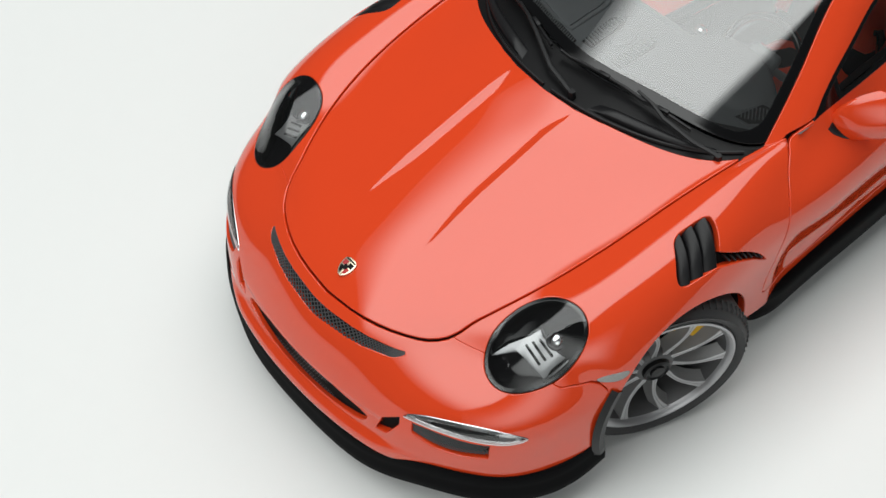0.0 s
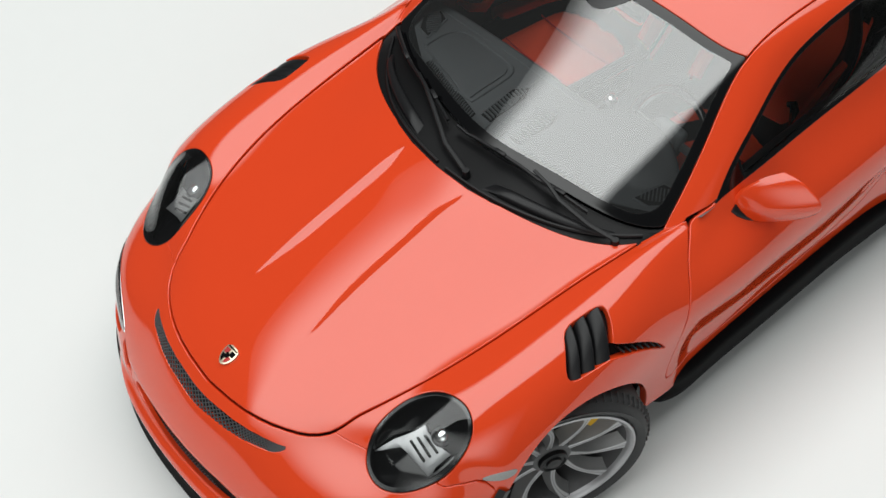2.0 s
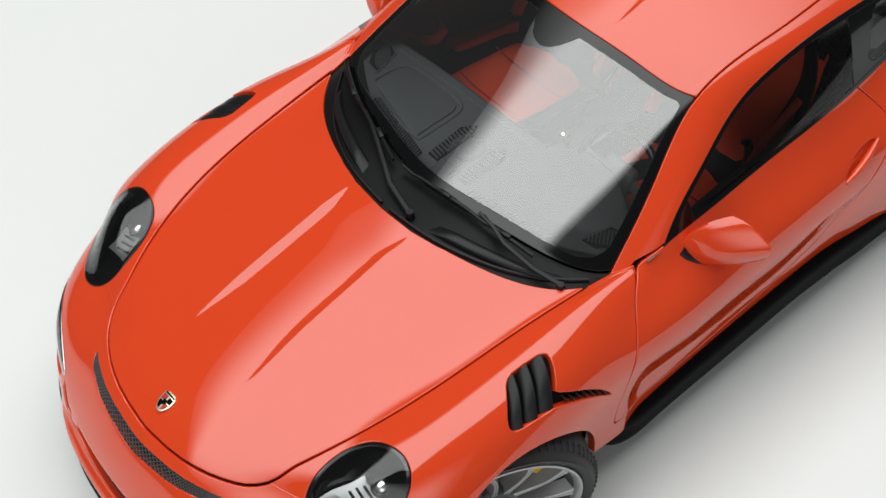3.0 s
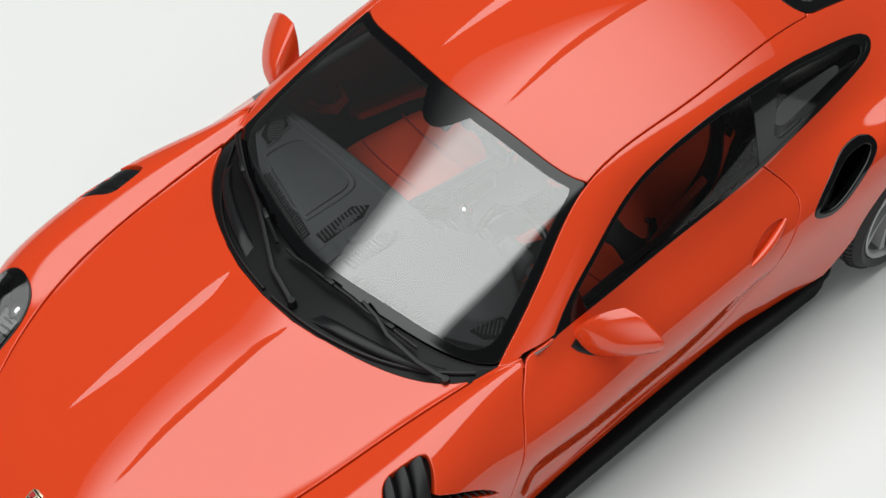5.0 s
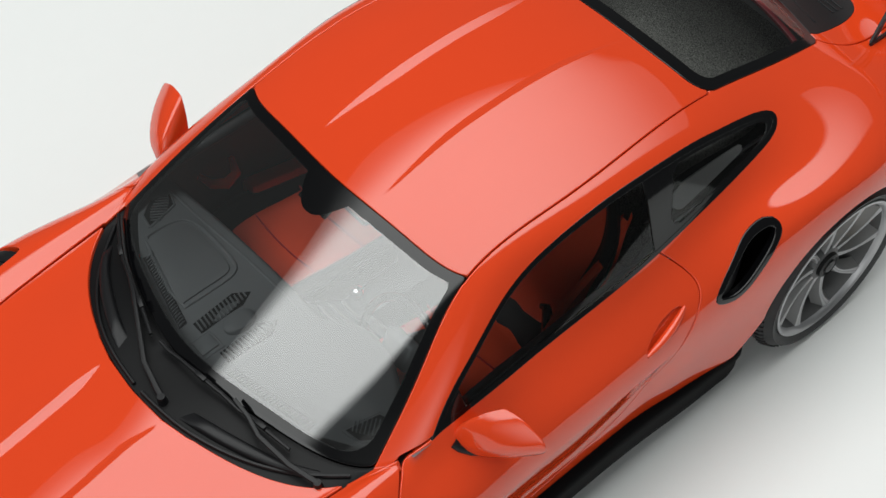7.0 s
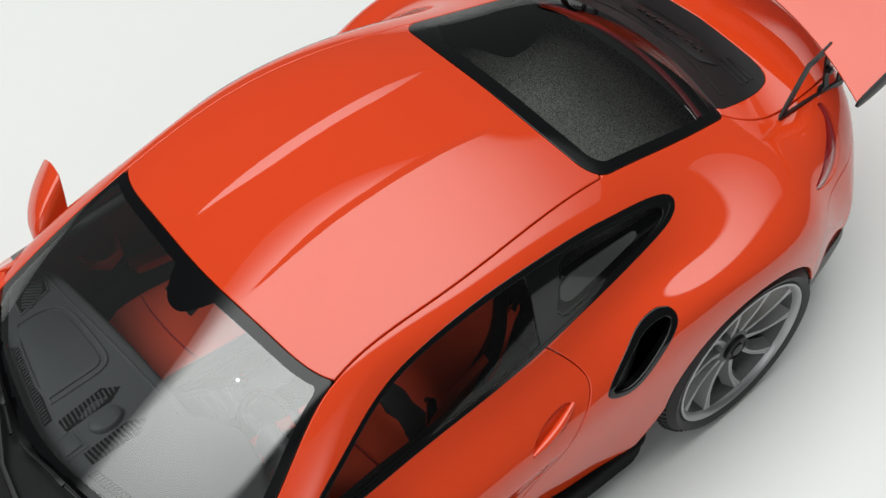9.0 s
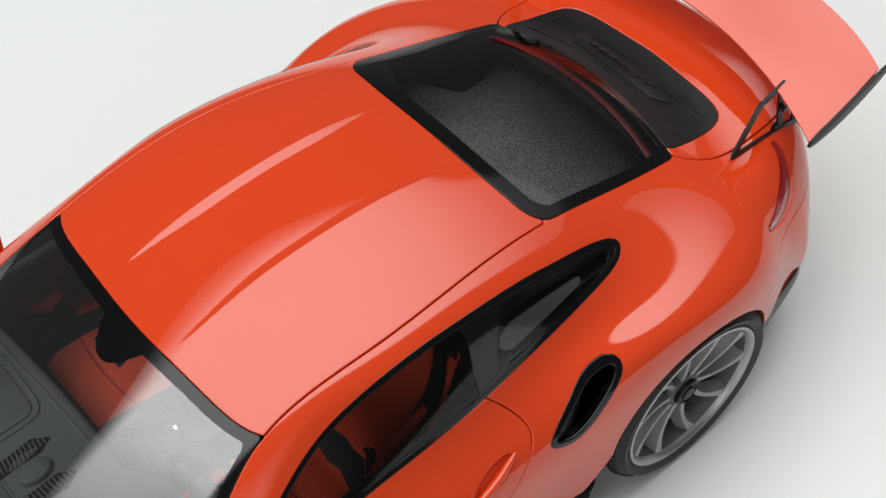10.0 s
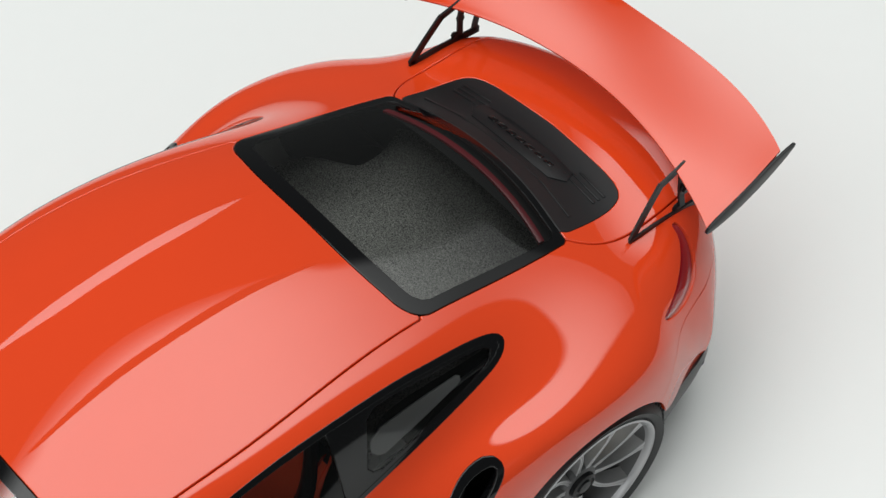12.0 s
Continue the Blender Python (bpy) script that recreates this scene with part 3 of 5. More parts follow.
clear, frit = take(windscreen, seen_from_top(windscreen[0], patch(9.13, 10.89, 1.86, (.20, .26), (.06, .10)), .8), .0)
NOTCH = rounded([(-.11, 1.06), (-.08, 1.00), (-.055, .965), (-.02, .93), (.04, .93), (.075, .968), (.10, 1.005), (.13, 1.06)], 2)
notch, clear = take(clear, outline(clear[0][:, :2], NOTCH), .0)
glass_part = panel("windscreen", clear, GLASS, car, "clear raked windscreen", depth=0)
panel("black_border", frit, GLOSS, glass_part, depth=.012, edge=.002)
panel("mirror_patch", notch, GLOSS, glass_part, depth=0)
clear, frit = take(back_glass, seen_from_top(back_glass[0], patch(14.18, 15.92, 1.80, (.14, .30), (.08, .20)), .8), .0)
back_part = panel("rear_window", clear, GLASS_DARK, car, "tinted rear window with a black border", depth=0)
panel("black_border", frit, GLOSS, back_part, depth=.012, edge=.002)

pane, trim = take(windows, seen_from_side(windows[0], WINDOWS) + .013, .001)
pair("window_trim", trim, GLOSS, car, "black window surround", depth=.012, lift=.001)
front_pane = rounded([(.93, .80), (.93, 1.3), (1.772, 1.3), (1.70, .80)], 0)
quarter_pane = rounded([(1.800, .950), (1.850, 1.060), (1.880, 1.122), (2.0, 1.098), (2.19, 1.040), (2.34, .988), (2.31, .970), (2.139, .962), (1.95, .952)], 1)
glass, post = take(pane, seen_from_side(pane[0], front_pane), .004)
pair("side_window", evened(glass), GLASS_SIDE, car, "tinted side window", depth=0)
glass, post = take(post, seen_from_side(post[0], quarter_pane), .002)
sail, post = take(post, post[0][:, 1] - 1.2, 0)
pair("window_sail", sail, GLOSS, car, "black corner panel of the side window", depth=.006)
quarter = pair("quarter_window", evened(glass), GLASS_SIDE, car, "dark tinted quarter window", depth=0)
strip, _ = take(glass, seen_from_side(glass[0], rounded([(1.852, .965), (1.872, 1.045), (2.047, 1.022), (2.27, .984), (2.02, .972)], 1)), 0)
for q, m in zip(quarter, sides(strip)):
    panel("inner_sill", m, SILL_GREY, q, "pale grey sill behind the glass", depth=.004, lift=-.022)
pair("window_post", post, GLOSS, car, depth=.006)

# dark lining under the shut lines
v, t = skin(True)
for y, z, r in WHEELS:
    v, t = cut(v, t, -np.maximum(np.hypot(v[:, 1] - y, v[:, 2] - z) - r - .005, .5 - np.abs(v[:, 0])))
for field in (lambda q: seen_from_top(q, patch(8.0, 11.05, 2.05), .75), lambda q: seen_from_top(q, patch(13.9, 15.95, 2.05), .8),
              lambda q: seen_from_side(q, WINDOWS), lambda q: seen_from_top(q, HEADLIGHT, .5), lambda q: seen_from_side(q, INTAKE)):
    v, t = cut(v, t, -field(v))
panel("inner_shell", (v, t), DARK, car, depth=0, lift=-.03)


# ---- front lip, sills and rear valance ----
def valance(name, curve, profile, mat, label=""):
    """A profile of (outwards, height) swept along a plan curve of (x, y, base height)."""
    c = smooth_line(curve, 90)
    g = []
    for i, q in enumerate(c):
        d = c[min(i + 1, len(c) - 1)] - c[max(i - 1, 0)]
        o = np.array((d[1], -d[0], 0)) / (math.hypot(d[0], d[1]) + 1e-9)
        g.append([Vector((q[0] + o[0] * a, q[1] + o[1] * a, max(q[2] + h, .085))) for a, h in profile])
    bm = bmesh.new()
    vs = from_grid(bm, g, close_v=True)
    bm.faces.new(vs[0])
    bm.faces.new(vs[-1][::-1])
    bmesh.ops.recalc_face_normals(bm, faces=bm.faces)
    return part(name, bm, mat, car, label, sharp=50)


nose = [(-.893, -.335, .330), (-.882, -.44, .300), (-.848, -.54, .275), (-.772, -.668, .280), (-.665, -.772, .300), (-.53, -.850, .296), (-.42, -.893, .262), (-.30, -.924, .240), (0, -.944, .236)]
nose = nose + [(-x, y, z) for x, y, z in nose[-2::-1]]
valance("front_lip", nose, [(-.05, .004), (.004, .004), (.009, -.002), (.013, -.035), (.012, -.060), (.020, -.085), (.019, -.125), (.008, -.150), (-.05, -.150)], SKIRT, "satin black front spoiler lip")
for s in (1, -1):
    run = [(s * .770, .475, .250), (s * .815, .485, .250), (s * .850, .54, .255), (s * .858, .68, .265), (s * .862, 1.0, .284), (s * .862, 1.35, .290), (s * .862, 1.6, .272), (s * .858, 1.82, .228),
           (s * .856, 1.95, .212), (s * .850, 2.03, .206), (s * .80, 2.07, .205)]
    valance("side_skirt", run if s > 0 else run[::-1], [(-.05, .058), (.012, .050), (.026, .042), (.030, .030), (.030, .006), (.020, -.012), (.016, -.08), (.006, -.13), (-.015, -.185), (-.05, -.185)], SKIRT, "matt black side skirt")
stern = [(.90, 2.80, .40), (.845, 2.97, .36), (.80, 3.11, .33), (.70, 3.24, .29), (.55, 3.35, .27), (.3, 3.44, .27), (0, 3.475, .27)]
stern = stern + [(-x, y, z) for x, y, z in stern[-2::-1]]
valance("rear_valance", stern, [(-.10, .05), (.004, .05), (.008, 0), (-.01, -.10), (-.10, -.12)], BLACK, "black rear lower valance")

# underbody and wheel housings
bm = bmesh.new()
box(bm, (1.50, 3.9, .06), pose(0, 1.25, .17), .01)
part("underbody", bm, DARK, car)
for y, z, r in WHEELS:
    for s in (1, -1):
        bm = bmesh.new()
        lathe(bm, [(.50 * s, .05), (.50 * s, r + .03), (.82 * s, r + .03)], 64, pose(0, y, z))
        bmesh.ops.delete(bm, geom=[f for f in bm.faces if f.calc_center_median().z < .12], context="FACES")
        part("wheel_housing", bm, DARK, car)
# black flap ahead of each front wheel
for s in (1, -1):
    bm = bmesh.new()
    g = []
    for k in range(13):
        w = radians(204 - 62 * k / 12)
        cy, cz = math.cos(w), math.sin(w)
        x = .912 - .02 * (k < 2)
        g.append([Vector((s * (x - .05), .350 * cy, .350 + .350 * cz)), Vector((s * (x + .004), .349 * cy, .350 + .349 * cz)),
                  Vector((s * (x + .006), .375 * cy, .350 + .375 * cz)), Vector((s * (x - .012), .392 * cy, .350 + .392 * cz))])
    from_grid(bm, g)
    bmesh.ops.recalc_face_normals(bm, faces=bm.faces)
    part("arch_trim", bm, BLACK, car, "black trim strip ahead of the wheel")


# ---- wheels ----
def wheel(x, y, r, rim, width, side, steer=0.0):
    """Rim barrel as the part; tyre, lip, spokes, lock, disc and caliper under it. The axle is local x, outwards plus."""
    at = pose(x * K, y * K, r * K, 0, 0, (0 if side > 0 else 180) + steer)
    half = width / 2
    bm = bmesh.new()
    lathe(bm, [(half - .012, rim - .004), (half - .02, rim - .022), (half - .05, rim - .034), (half - .14, rim - .05), (-half + .02, rim - .045), (-half + .01, rim)], 80)
    w = part("wheel", bm, ALLOY, car, "grey forged wheel with slim spokes and a centre lock")
    w.matrix_basis = at
    bm = bmesh.new()
    tread = [(-half + .012, rim), (-half - .008, rim + .03), (-half - .004, r - .035), (-half + .025, r - .006), (-half + .06, r), (half - .06, r), (half - .025, r - .006),
             (half + .004, r - .035), (half + .010, rim + .035), (half + .002, rim + .012), (half - .012, rim)]
    lathe(bm, tread, 96)
    bm.faces.ensure_lookup_table()
    part("tyre", bm, RUBBER, w, "black low-profile tyre", sharp=60)
    bm = bmesh.new()
    for k in range(72):
        a = radians(5 * k)
        for s in (1, -1):
            box(bm, (.034, .006, .010), pose(0, 0, 0, math.degrees(a)) @ pose(s * (half - .030), 0, r - .0065, 0, s * 24, 0), 0)
    tagged(part("tread", bm, RUBBER, w), kind="stuff")
    bm = bmesh.new()
    lathe(bm, [(half - .012, rim + .003), (half + .002, rim + .001), (half + .004, rim - .006), (half - .002, rim - .014), (half - .012, rim - .019), (half - .026, rim - .024)], 96)
    part("rim_lip", bm, ALLOY_RIM, w, "bright machined rim lip")
    face = half - .020
    data = None
    for k in range(10):
        # a spoke: wide at hub and rim, waisted between, dished face between raised edges
        if data is None:
            bm = bmesh.new()
            g = []
            for f in np.linspace(0, 1, 14):
                rad = .062 + (rim - .022 - .062) * f
                wide = .0065 + .012 * f ** 4 + .005 * (1 - f) ** 3
                deep = .050 - .012 * f
                lean = .022 * math.sin(math.pi * f)
                xx = face - .022 + .026 * f ** 1.3
                flare = .010 + .012 * f
                g.append([Vector((xx + dx, k + lean, rad)) for dx, k in ((-deep, -wide - flare), (-.010, -wide - .002), (-.002, -wide), (0, -wide + .002), (0, -.002),
                                                                         (-.001, 0), (0, .002), (0, wide - .002), (-.002, wide), (-.010, wide + .002), (-deep, wide + flare))])
            from_grid(bm, g)
            bmesh.ops.recalc_face_normals(bm, faces=bm.faces)
            ob = part("spoke", bm, [SPOKE, ALLOY_RIM], w, sharp=25)
            data = ob.data
            # the raised edges are machined bright
            for f in data.polygons:
                if f.index % 10 in (2, 3, 6, 7):
                    f.material_index = 1
        else:
            ob = new("spoke", data)
            ob.parent = w
        ob.matrix_basis = pose(0, 0, 0, 36 * k + 9)
    bm = bmesh.new()
    lathe(bm, [(face - .08, .085), (face - .038, .082), (face - .024, .072), (face - .018, .060), (face - .018, .052)], 48)
    part("hub", bm, ALLOY, w)
    bm = bmesh.new()
    lathe(bm, [(face - .022, .053), (face - .004, .050), (face + .000, .042), (face - .006, .038), (face - .006, .028), (face + .002, .025), (face + .004, .0)], 36)
    part("centre_lock", bm, BLACK, w, "black centre-lock nut")
    bm = bmesh.new()
    lathe(bm, [(face - .115, .09), (face - .112, .19), (face - .135, .192), (face - .138, .09)], 64)
    for k in range(24):
        box(bm, (.006, .008, .008), pose(0, 0, 0, 15 * k) @ pose(face - .1125, 0, .12 + .05 * (k % 3) / 2), 0)
    part("brake_disc", bm, STEEL, w, "drilled steel brake disc")
    bm = bmesh.new()
    front_face = 1 if side > 0 else -1
    g = []
    for k in range(9):
        a = radians(15 + 10 * k)
        g.append([Vector((xx, rr * math.cos(a) * front_face, rr * math.sin(a))) for xx, rr in
                  ((face - .145, .140), (face - .075, .140), (face - .046, .165), (face - .046, .236), (face - .145, .242))])
    vs = from_grid(bm, g, close_v=True)
    bm.faces.new(vs[0]), bm.faces.new(vs[-1][::-1])
    bmesh.ops.recalc_face_normals(bm, faces=bm.faces)
    part("brake_caliper", bm, YELLOW, w, "yellow brake caliper")
    return w


for s in (1, -1):
    wheel(s * .762, 0.0, .347, .279, .235, s, -20)
    wheel(s * .768, 2.456, .364, .294, .300, s)

# ---- headlights ----
def point_normals(v, t, n):
    """Normals of a triangle mesh at its points, on the side of n."""
    out = np.zeros((len(v), 3))
    face = np.cross(v[t[:, 1], :3] - v[t[:, 0], :3], v[t[:, 2], :3] - v[t[:, 0], :3])
    face *= np.sign(face @ n)[:, None]
    for j in range(3):
        np.add.at(out, t[:, j], face)
    return out / (np.linalg.norm(out, axis=1, keepdims=True) + 1e-12)


for k, mesh in enumerate(sides(headlight)):
    s = 1 if k == 0 else -1
    v, t = used_only(*mesh)
    c = np.array((s * .672, -.43, .67))
    n = np.array((s * .30, -.42, .86))
    dome = v.copy()
    dome[:, :3] += n * (.030 * smoothstep(0, .11, -seen_from_top(v, HEADLIGHT)) + .002)[:, None]
    dome[:, 3:6] = point_normals(dome, t, n)
    lens = panel("headlight", (dome, t), LENS, car, "round clear headlight in a black bowl", depth=0)
    lens.visible_shadow = False
    deep = v.copy()
    h = (v[:, :3] - c) @ n
    r = np.linalg.norm(v[:, :3] - c - np.outer(h, n), axis=1)
    drop = .012 + .085 * (1 - (r / r.max()) ** 2)
    deep[:, :3] = v[:, :3] - n * drop[:, None] - (v[:, :3] - c) * .03
    deep[:, 3:6] = n
    deep[:, 3:6] = point_normals(deep, t, n)
    panel("bowl", (deep, t), GLOSS, lens, "gloss black lamp bowl", depth=0)
    ring, _ = take((v, t), -(seen_from_top(v, HEADLIGHT) + .012), 0)
    panel("seal", ring, GLOSS, lens, depth=.03, lift=.002)
    zax = Vector(n)
    yax = (Vector((s * .30, .92, .25)) - zax * zax.dot(Vector((s * .30, .92, .25)))).normalized()
    xax = yax.cross(zax)
    base = Matrix((xax, yax, zax)).transposed().to_4x4()
    base.translation = Vector(c) - zax * .045
    # projector, the silver blade with its three slots
    bm = bmesh.new()
    turn = base @ pose(s * -.008, .079, .004, 0, -90, 0)
    lathe(bm, [(-.05, .034), (.004, .034), (.008, .030), (.004, .026)], 40, turn)
    part("projector_ring", bm, BLACK, lens, "black projector ring")
    bm = bmesh.new()
    lathe(bm, [(.0, .027), (.008, .024), (.014, .016), (.017, .008), (.018, .0005)], 40, turn)
    part("projector", bm, CHROME, lens, "clear glass projector")
    blade = [(-.069, -.135), (-.072, -.06), (-.066, -.019), (-.062, .011), (-.063, .051), (-.040, .045), (-.022, .050), (.031, .064), (.054, .077), (.066, .017), (.086, -.016), (.055, -.022), (-.006, -.037), (-.04, -.05)]
    bm = bmesh.new()
    plate(bm, blade, lambda a, b, h: base @ Vector((s * a, b, .004 + h)), .008, .001)
    part("bezel", bm, SILVER, lens, "slotted silver lamp blade")
    for a0, b0, a1, b1 in ((-.045, -.014, .036, -.006), (-.043, .010, .033, .017), (-.038, .033, .033, .043)):
        bm = bmesh.new()
        box(bm, (math.hypot(a1 - a0, b1 - b0), .011, .012), base @ pose(s * (a0 + a1) / 2, (b0 + b1) / 2, .004, 0, 0, s * math.degrees(math.atan2(b1 - b0, a1 - a0))), .004)
        part("slot", bm, DARK, lens)

# ---- grilles, ducts and day lights of the bumper ----
def recess(name, mesh, depth, mat, parent, label="", **kw):
    v, t = mesh
    w = v.copy()
    w[:, :3] -= w[:, 3:6] * depth
    return panel(name, (w, t), mat, parent, label, depth=0, **kw)


def edge_on(points, finder, sink=0.0):
    return [tuple(q - n * sink) for q, n in (finder(*p) for p in points)]


recess("grille_backing", slit, .05, DARK, bumper_part)
bm = bmesh.new()
lattice(bm, edge_on(SLIT_LOW[:3] + SLIT_LOW[4:5] + SLIT_LOW[6:], top, .003), edge_on(SLIT_TOP[:3] + SLIT_TOP[4:5] + SLIT_TOP[6:], top, .003), 3, 62, .0023, (0, 0, 0))
part("upper_grille", bm, MESH, bumper_part, "black woven mesh grille")
recess("intake_backing", middle, .055, DARK, bumper_part)
bm = bmesh.new()
low, high = [(x, .331 + .08 * max(abs(x) - .1, 0)) for x in np.linspace(-.335, .335, 13)], [(x, .429 - .14 * max(abs(x) - .1, 0)) for x in np.linspace(-.335, .335, 13)]
lattice(bm, edge_on(low, fore, .026), edge_on(high, fore, .026), 5, 48, .0021, (0, 0, 0))
part("middle_grille", bm, MESH, bumper_part, "black woven mesh grille")
for k, mesh in enumerate(sides(side_intake)):
    s = 1 if k == 0 else -1
    recess("intake_backing", mesh, .035, DARK, bumper_part)
    bm = bmesh.new()
    lattice(bm, [(s * q[0], *q[1:]) for q in edge_on([(.500, .436), (.56, .421), (.64, .409), (.738, .405)], fore, .012)],
            [(s * q[0], *q[1:]) for q in edge_on([(.492, .470), (.56, .468), (.64, .462), (.738, .462)], fore, .012)], 5, 24, .0021, (0, 0, 0))
    part("side_grille", bm, MESH, bumper_part, "black woven mesh grille")
for mesh in sides(duct):
    recess("duct", mesh, .03, DARK, bumper_part)
for mesh in sides(daylight):
    lamp = panel("day_light", mesh, LENS, car, "slim clear day light with a silver strip", depth=.0, lift=.006)
    lamp.visible_shadow = False
    recess("reflector", mesh, .012, SILVER, lamp, "silver reflector")
    v, t = mesh
    mid, edge = take(mesh, seen_from_front(v, DAYLIGHT) + .010, 0)
    panel("frame", edge, CHROME, lamp, depth=.012, lift=.003)
    inner, _ = take(mesh, seen_from_front(v, rounded([(.53, .488), (.60, .505), (.70, .510), (.765, .492), (.71, .480), (.62, .484)], 2)), 0)
    panel("light_unit", inner, GLOSS, lamp, depth=.006, lift=-.002)
for mesh in sides(marker):
    lamp = panel("side_marker", mesh, MARKER_GREY, car, "small silver-grey side marker lamp", depth=.012, lift=.002)

# ---- fender louvres ----
for k, mesh in enumerate(sides(vent)):
    s = 1 if k == 0 else -1
    floor_part = recess("fender_vent", mesh, .030, DARK, car, "black louvred vent on the fender top")
    # three broad louvres, each rising from under the one ahead of it
    bounds = [((.732, .098), (.858, .028)), ((.737, .153), (.862, .080)), ((.742, .203), (.868, .135)), ((.745, .262), (.872, .196))]
    for (a0, a1), (b0, b1) in zip(bounds, bounds[1:]):
        bm = bmesh.new()
        g = []
        for f in np.linspace(-.02, 1.02, 13):
            bow = .007 * math.sin(math.pi * min(max(f, 0), 1))
            row = []
            for h, up in ((.0, -.036), (.03, -.024), (.12, -.017), (.35, -.010), (.62, -.005), (.80, -.004), (.88, -.008), (.90, -.036)):
                x, y = a0[0] + (a1[0] - a0[0]) * f, a0[1] + (a1[1] - a0[1]) * f
                x, y = x + (b0[0] + (b1[0] - b0[0]) * f - x) * h, y + (b0[1] + (b1[1] - b0[1]) * f - y) * h + bow
                q, n = top(x, y)
                w = q + n * up
                row.append(Vector((s * w.x, w.y, w.z)))
            g.append(row)
        from_grid(bm, g)
        bmesh.ops.recalc_face_normals(bm, faces=bm.faces)
        part("louvre", bm, BLACK, floor_part)
    for f in np.linspace(0, 1, 7):
        bm = bmesh.new()
        y = .235 + .145 * f
        q, n = flank(y, float(np.interp(y, [.21, .253, .30, .351, .39], [.780, .754, .731, .697, .657])))
        q = q - n * .014
        box(bm, (.022, .005, .034), pose(s * q.x, q.y, q.z, 24, s * -28, 0), .001)
        part("rib", bm, BLACK, floor_part)

# ---- side air intakes ----
for k, mesh in enumerate(sides(intake)):
    s = 1 if k == 0 else -1
    frame_mesh, mouth = take(mesh, -(seen_from_side(mesh[0], INTAKE) + .014), 0)
    fr = panel("side_intake", frame_mesh, GLOSS, car, "gloss black side air intake", depth=.03, lift=.003, edge=.006)
    v, t = used_only(*mouth)
    w = v.copy()
    ramp = smoothstep(1.86, 2.14, v[:, 1])
    w[:, 0] -= s * (.015 + .085 * ramp)
    panel("duct", (w, t), BLACK, fr, "black duct that sinks inwards", depth=0)

# ---- door handles ----
for s, d, mesh in zip((1, -1), doors, sides(pocket)):
    # a bowl pressed into the door, and a grip across its lower half
    v, t = used_only(*mesh)
    w = v.copy()
    w[:, 0] -= s * .024 * smoothstep(.0, .017, -seen_from_side(v, POCKET))
    panel("handle_pocket", (w, t), PAINT, d, depth=0)
    bm = bmesh.new()
    g = []
    for f in np.linspace(0, 1, 19):
        y, z = 1.534 + .198 * f, .716 + .044 * f - .008 * math.sin(math.pi * f)
        q, n = flank(y, z)
        arch = math.sin(math.pi * min(max(f, .02), .98))
        rise, wide = .004 + .011 * arch ** .5, .004 + .008 * arch ** .6
        g.append([Vector((s * (q.x + rise * math.cos(a) - .002), q.y, q.z + wide * math.sin(a))) for a in np.linspace(0, 2 * math.pi, 12, endpoint=False)])
    vs = from_grid(bm, g, close_v=True)
    bm.faces.new(vs[0]), bm.faces.new(vs[-1])
    bmesh.ops.recalc_face_normals(bm, faces=bm.faces)
    part("door_handle", bm, PAINT, d, "orange-red pull handle")

# ---- door mirrors ----
RIM = [(.832, .984, .962), (.885, .998, .955), (.940, 1.008, .925), (.963, 1.010, .898), (.945, 1.003, .850), (.905, .990, .806), (.855, .970, .786), (.815, .958, .800), (.797, .955, .850), (.803, .966, .920)]


def head(s, q, grow):
    """A place of the mirror head; the one on the passenger side is deeper."""
    x, y, z = .78 + (q[0] - .78) * grow, q[1], .84 + (q[2] - .84) * grow
    if s < 0:
        f = .22 * (-.65 * (x - .87) + .76 * (y - .93))
        x, y = x - .65 * f, y + .76 * f
    return Vector((s * x, y, z))


rim = by_chord(np.array(RIM + RIM[:1]), np.linspace(0, len(RIM), 41))[:-1]
for s in (1, -1):
    grow = 1.08 if s > 0 else 1.15
    hub, nose_tip = rim.mean(0), np.array((.782, .862 if s > 0 else .825, .845))
    g = []
    for f in (.0, .03, .08, .16, .27, .40, .54, .69, .84, .95, 1.0, 1.012, 1.0):
        c = nose_tip * (1 - f) + hub * f
        w = (1 - (1 - min(f, 1)) ** 2.4) ** .42 * (1 if f < 1 else .985 if f > 1 else 1.0) + .012
        if len(g) == 12:
            w = .94
        g.append([head(s, q, grow) for q in c + (rim - hub) * w])
    bm = bmesh.new()
    vs = from_grid(bm, g, close_v=True)
    bm.faces.new(vs[0])
    bmesh.ops.recalc_face_normals(bm, faces=bm.faces)
    shell = part("door_mirror", bm, PAINT, car, "orange-red door mirror on a black foot", sharp=70)
    bm = bmesh.new()
    tube(bm, [(s * .752, .850, .842), (s * .768, .862, .822), (s * .790, .885, .804), (s * .815, .915, .795), (s * .842, .945, .797)], [.022, .023, .022, .020, .012], 14, .8)
    part("foot", bm, BLACK, shell, "black mirror foot")
    bm = bmesh.new()
    g = [[head(s, q - np.array((0, .004, 0)), grow) for q in hub + (rim - hub) * k] for k in (.93, .5, .01)]
    from_grid(bm, g, close_v=True)
    part("mirror_glass", bm, MIRROR, shell, "silvered mirror glass")

# ---- tail lamps ----
for mesh in sides(tail):
    lamp = panel("tail_lamp", mesh, LENS, car, "slim clear-red tail lamp", depth=.0, lift=.003)
    lamp.visible_shadow = False
    recess("lamp_body", mesh, .012, TAIL_RED, lamp, "deep red lamp body")

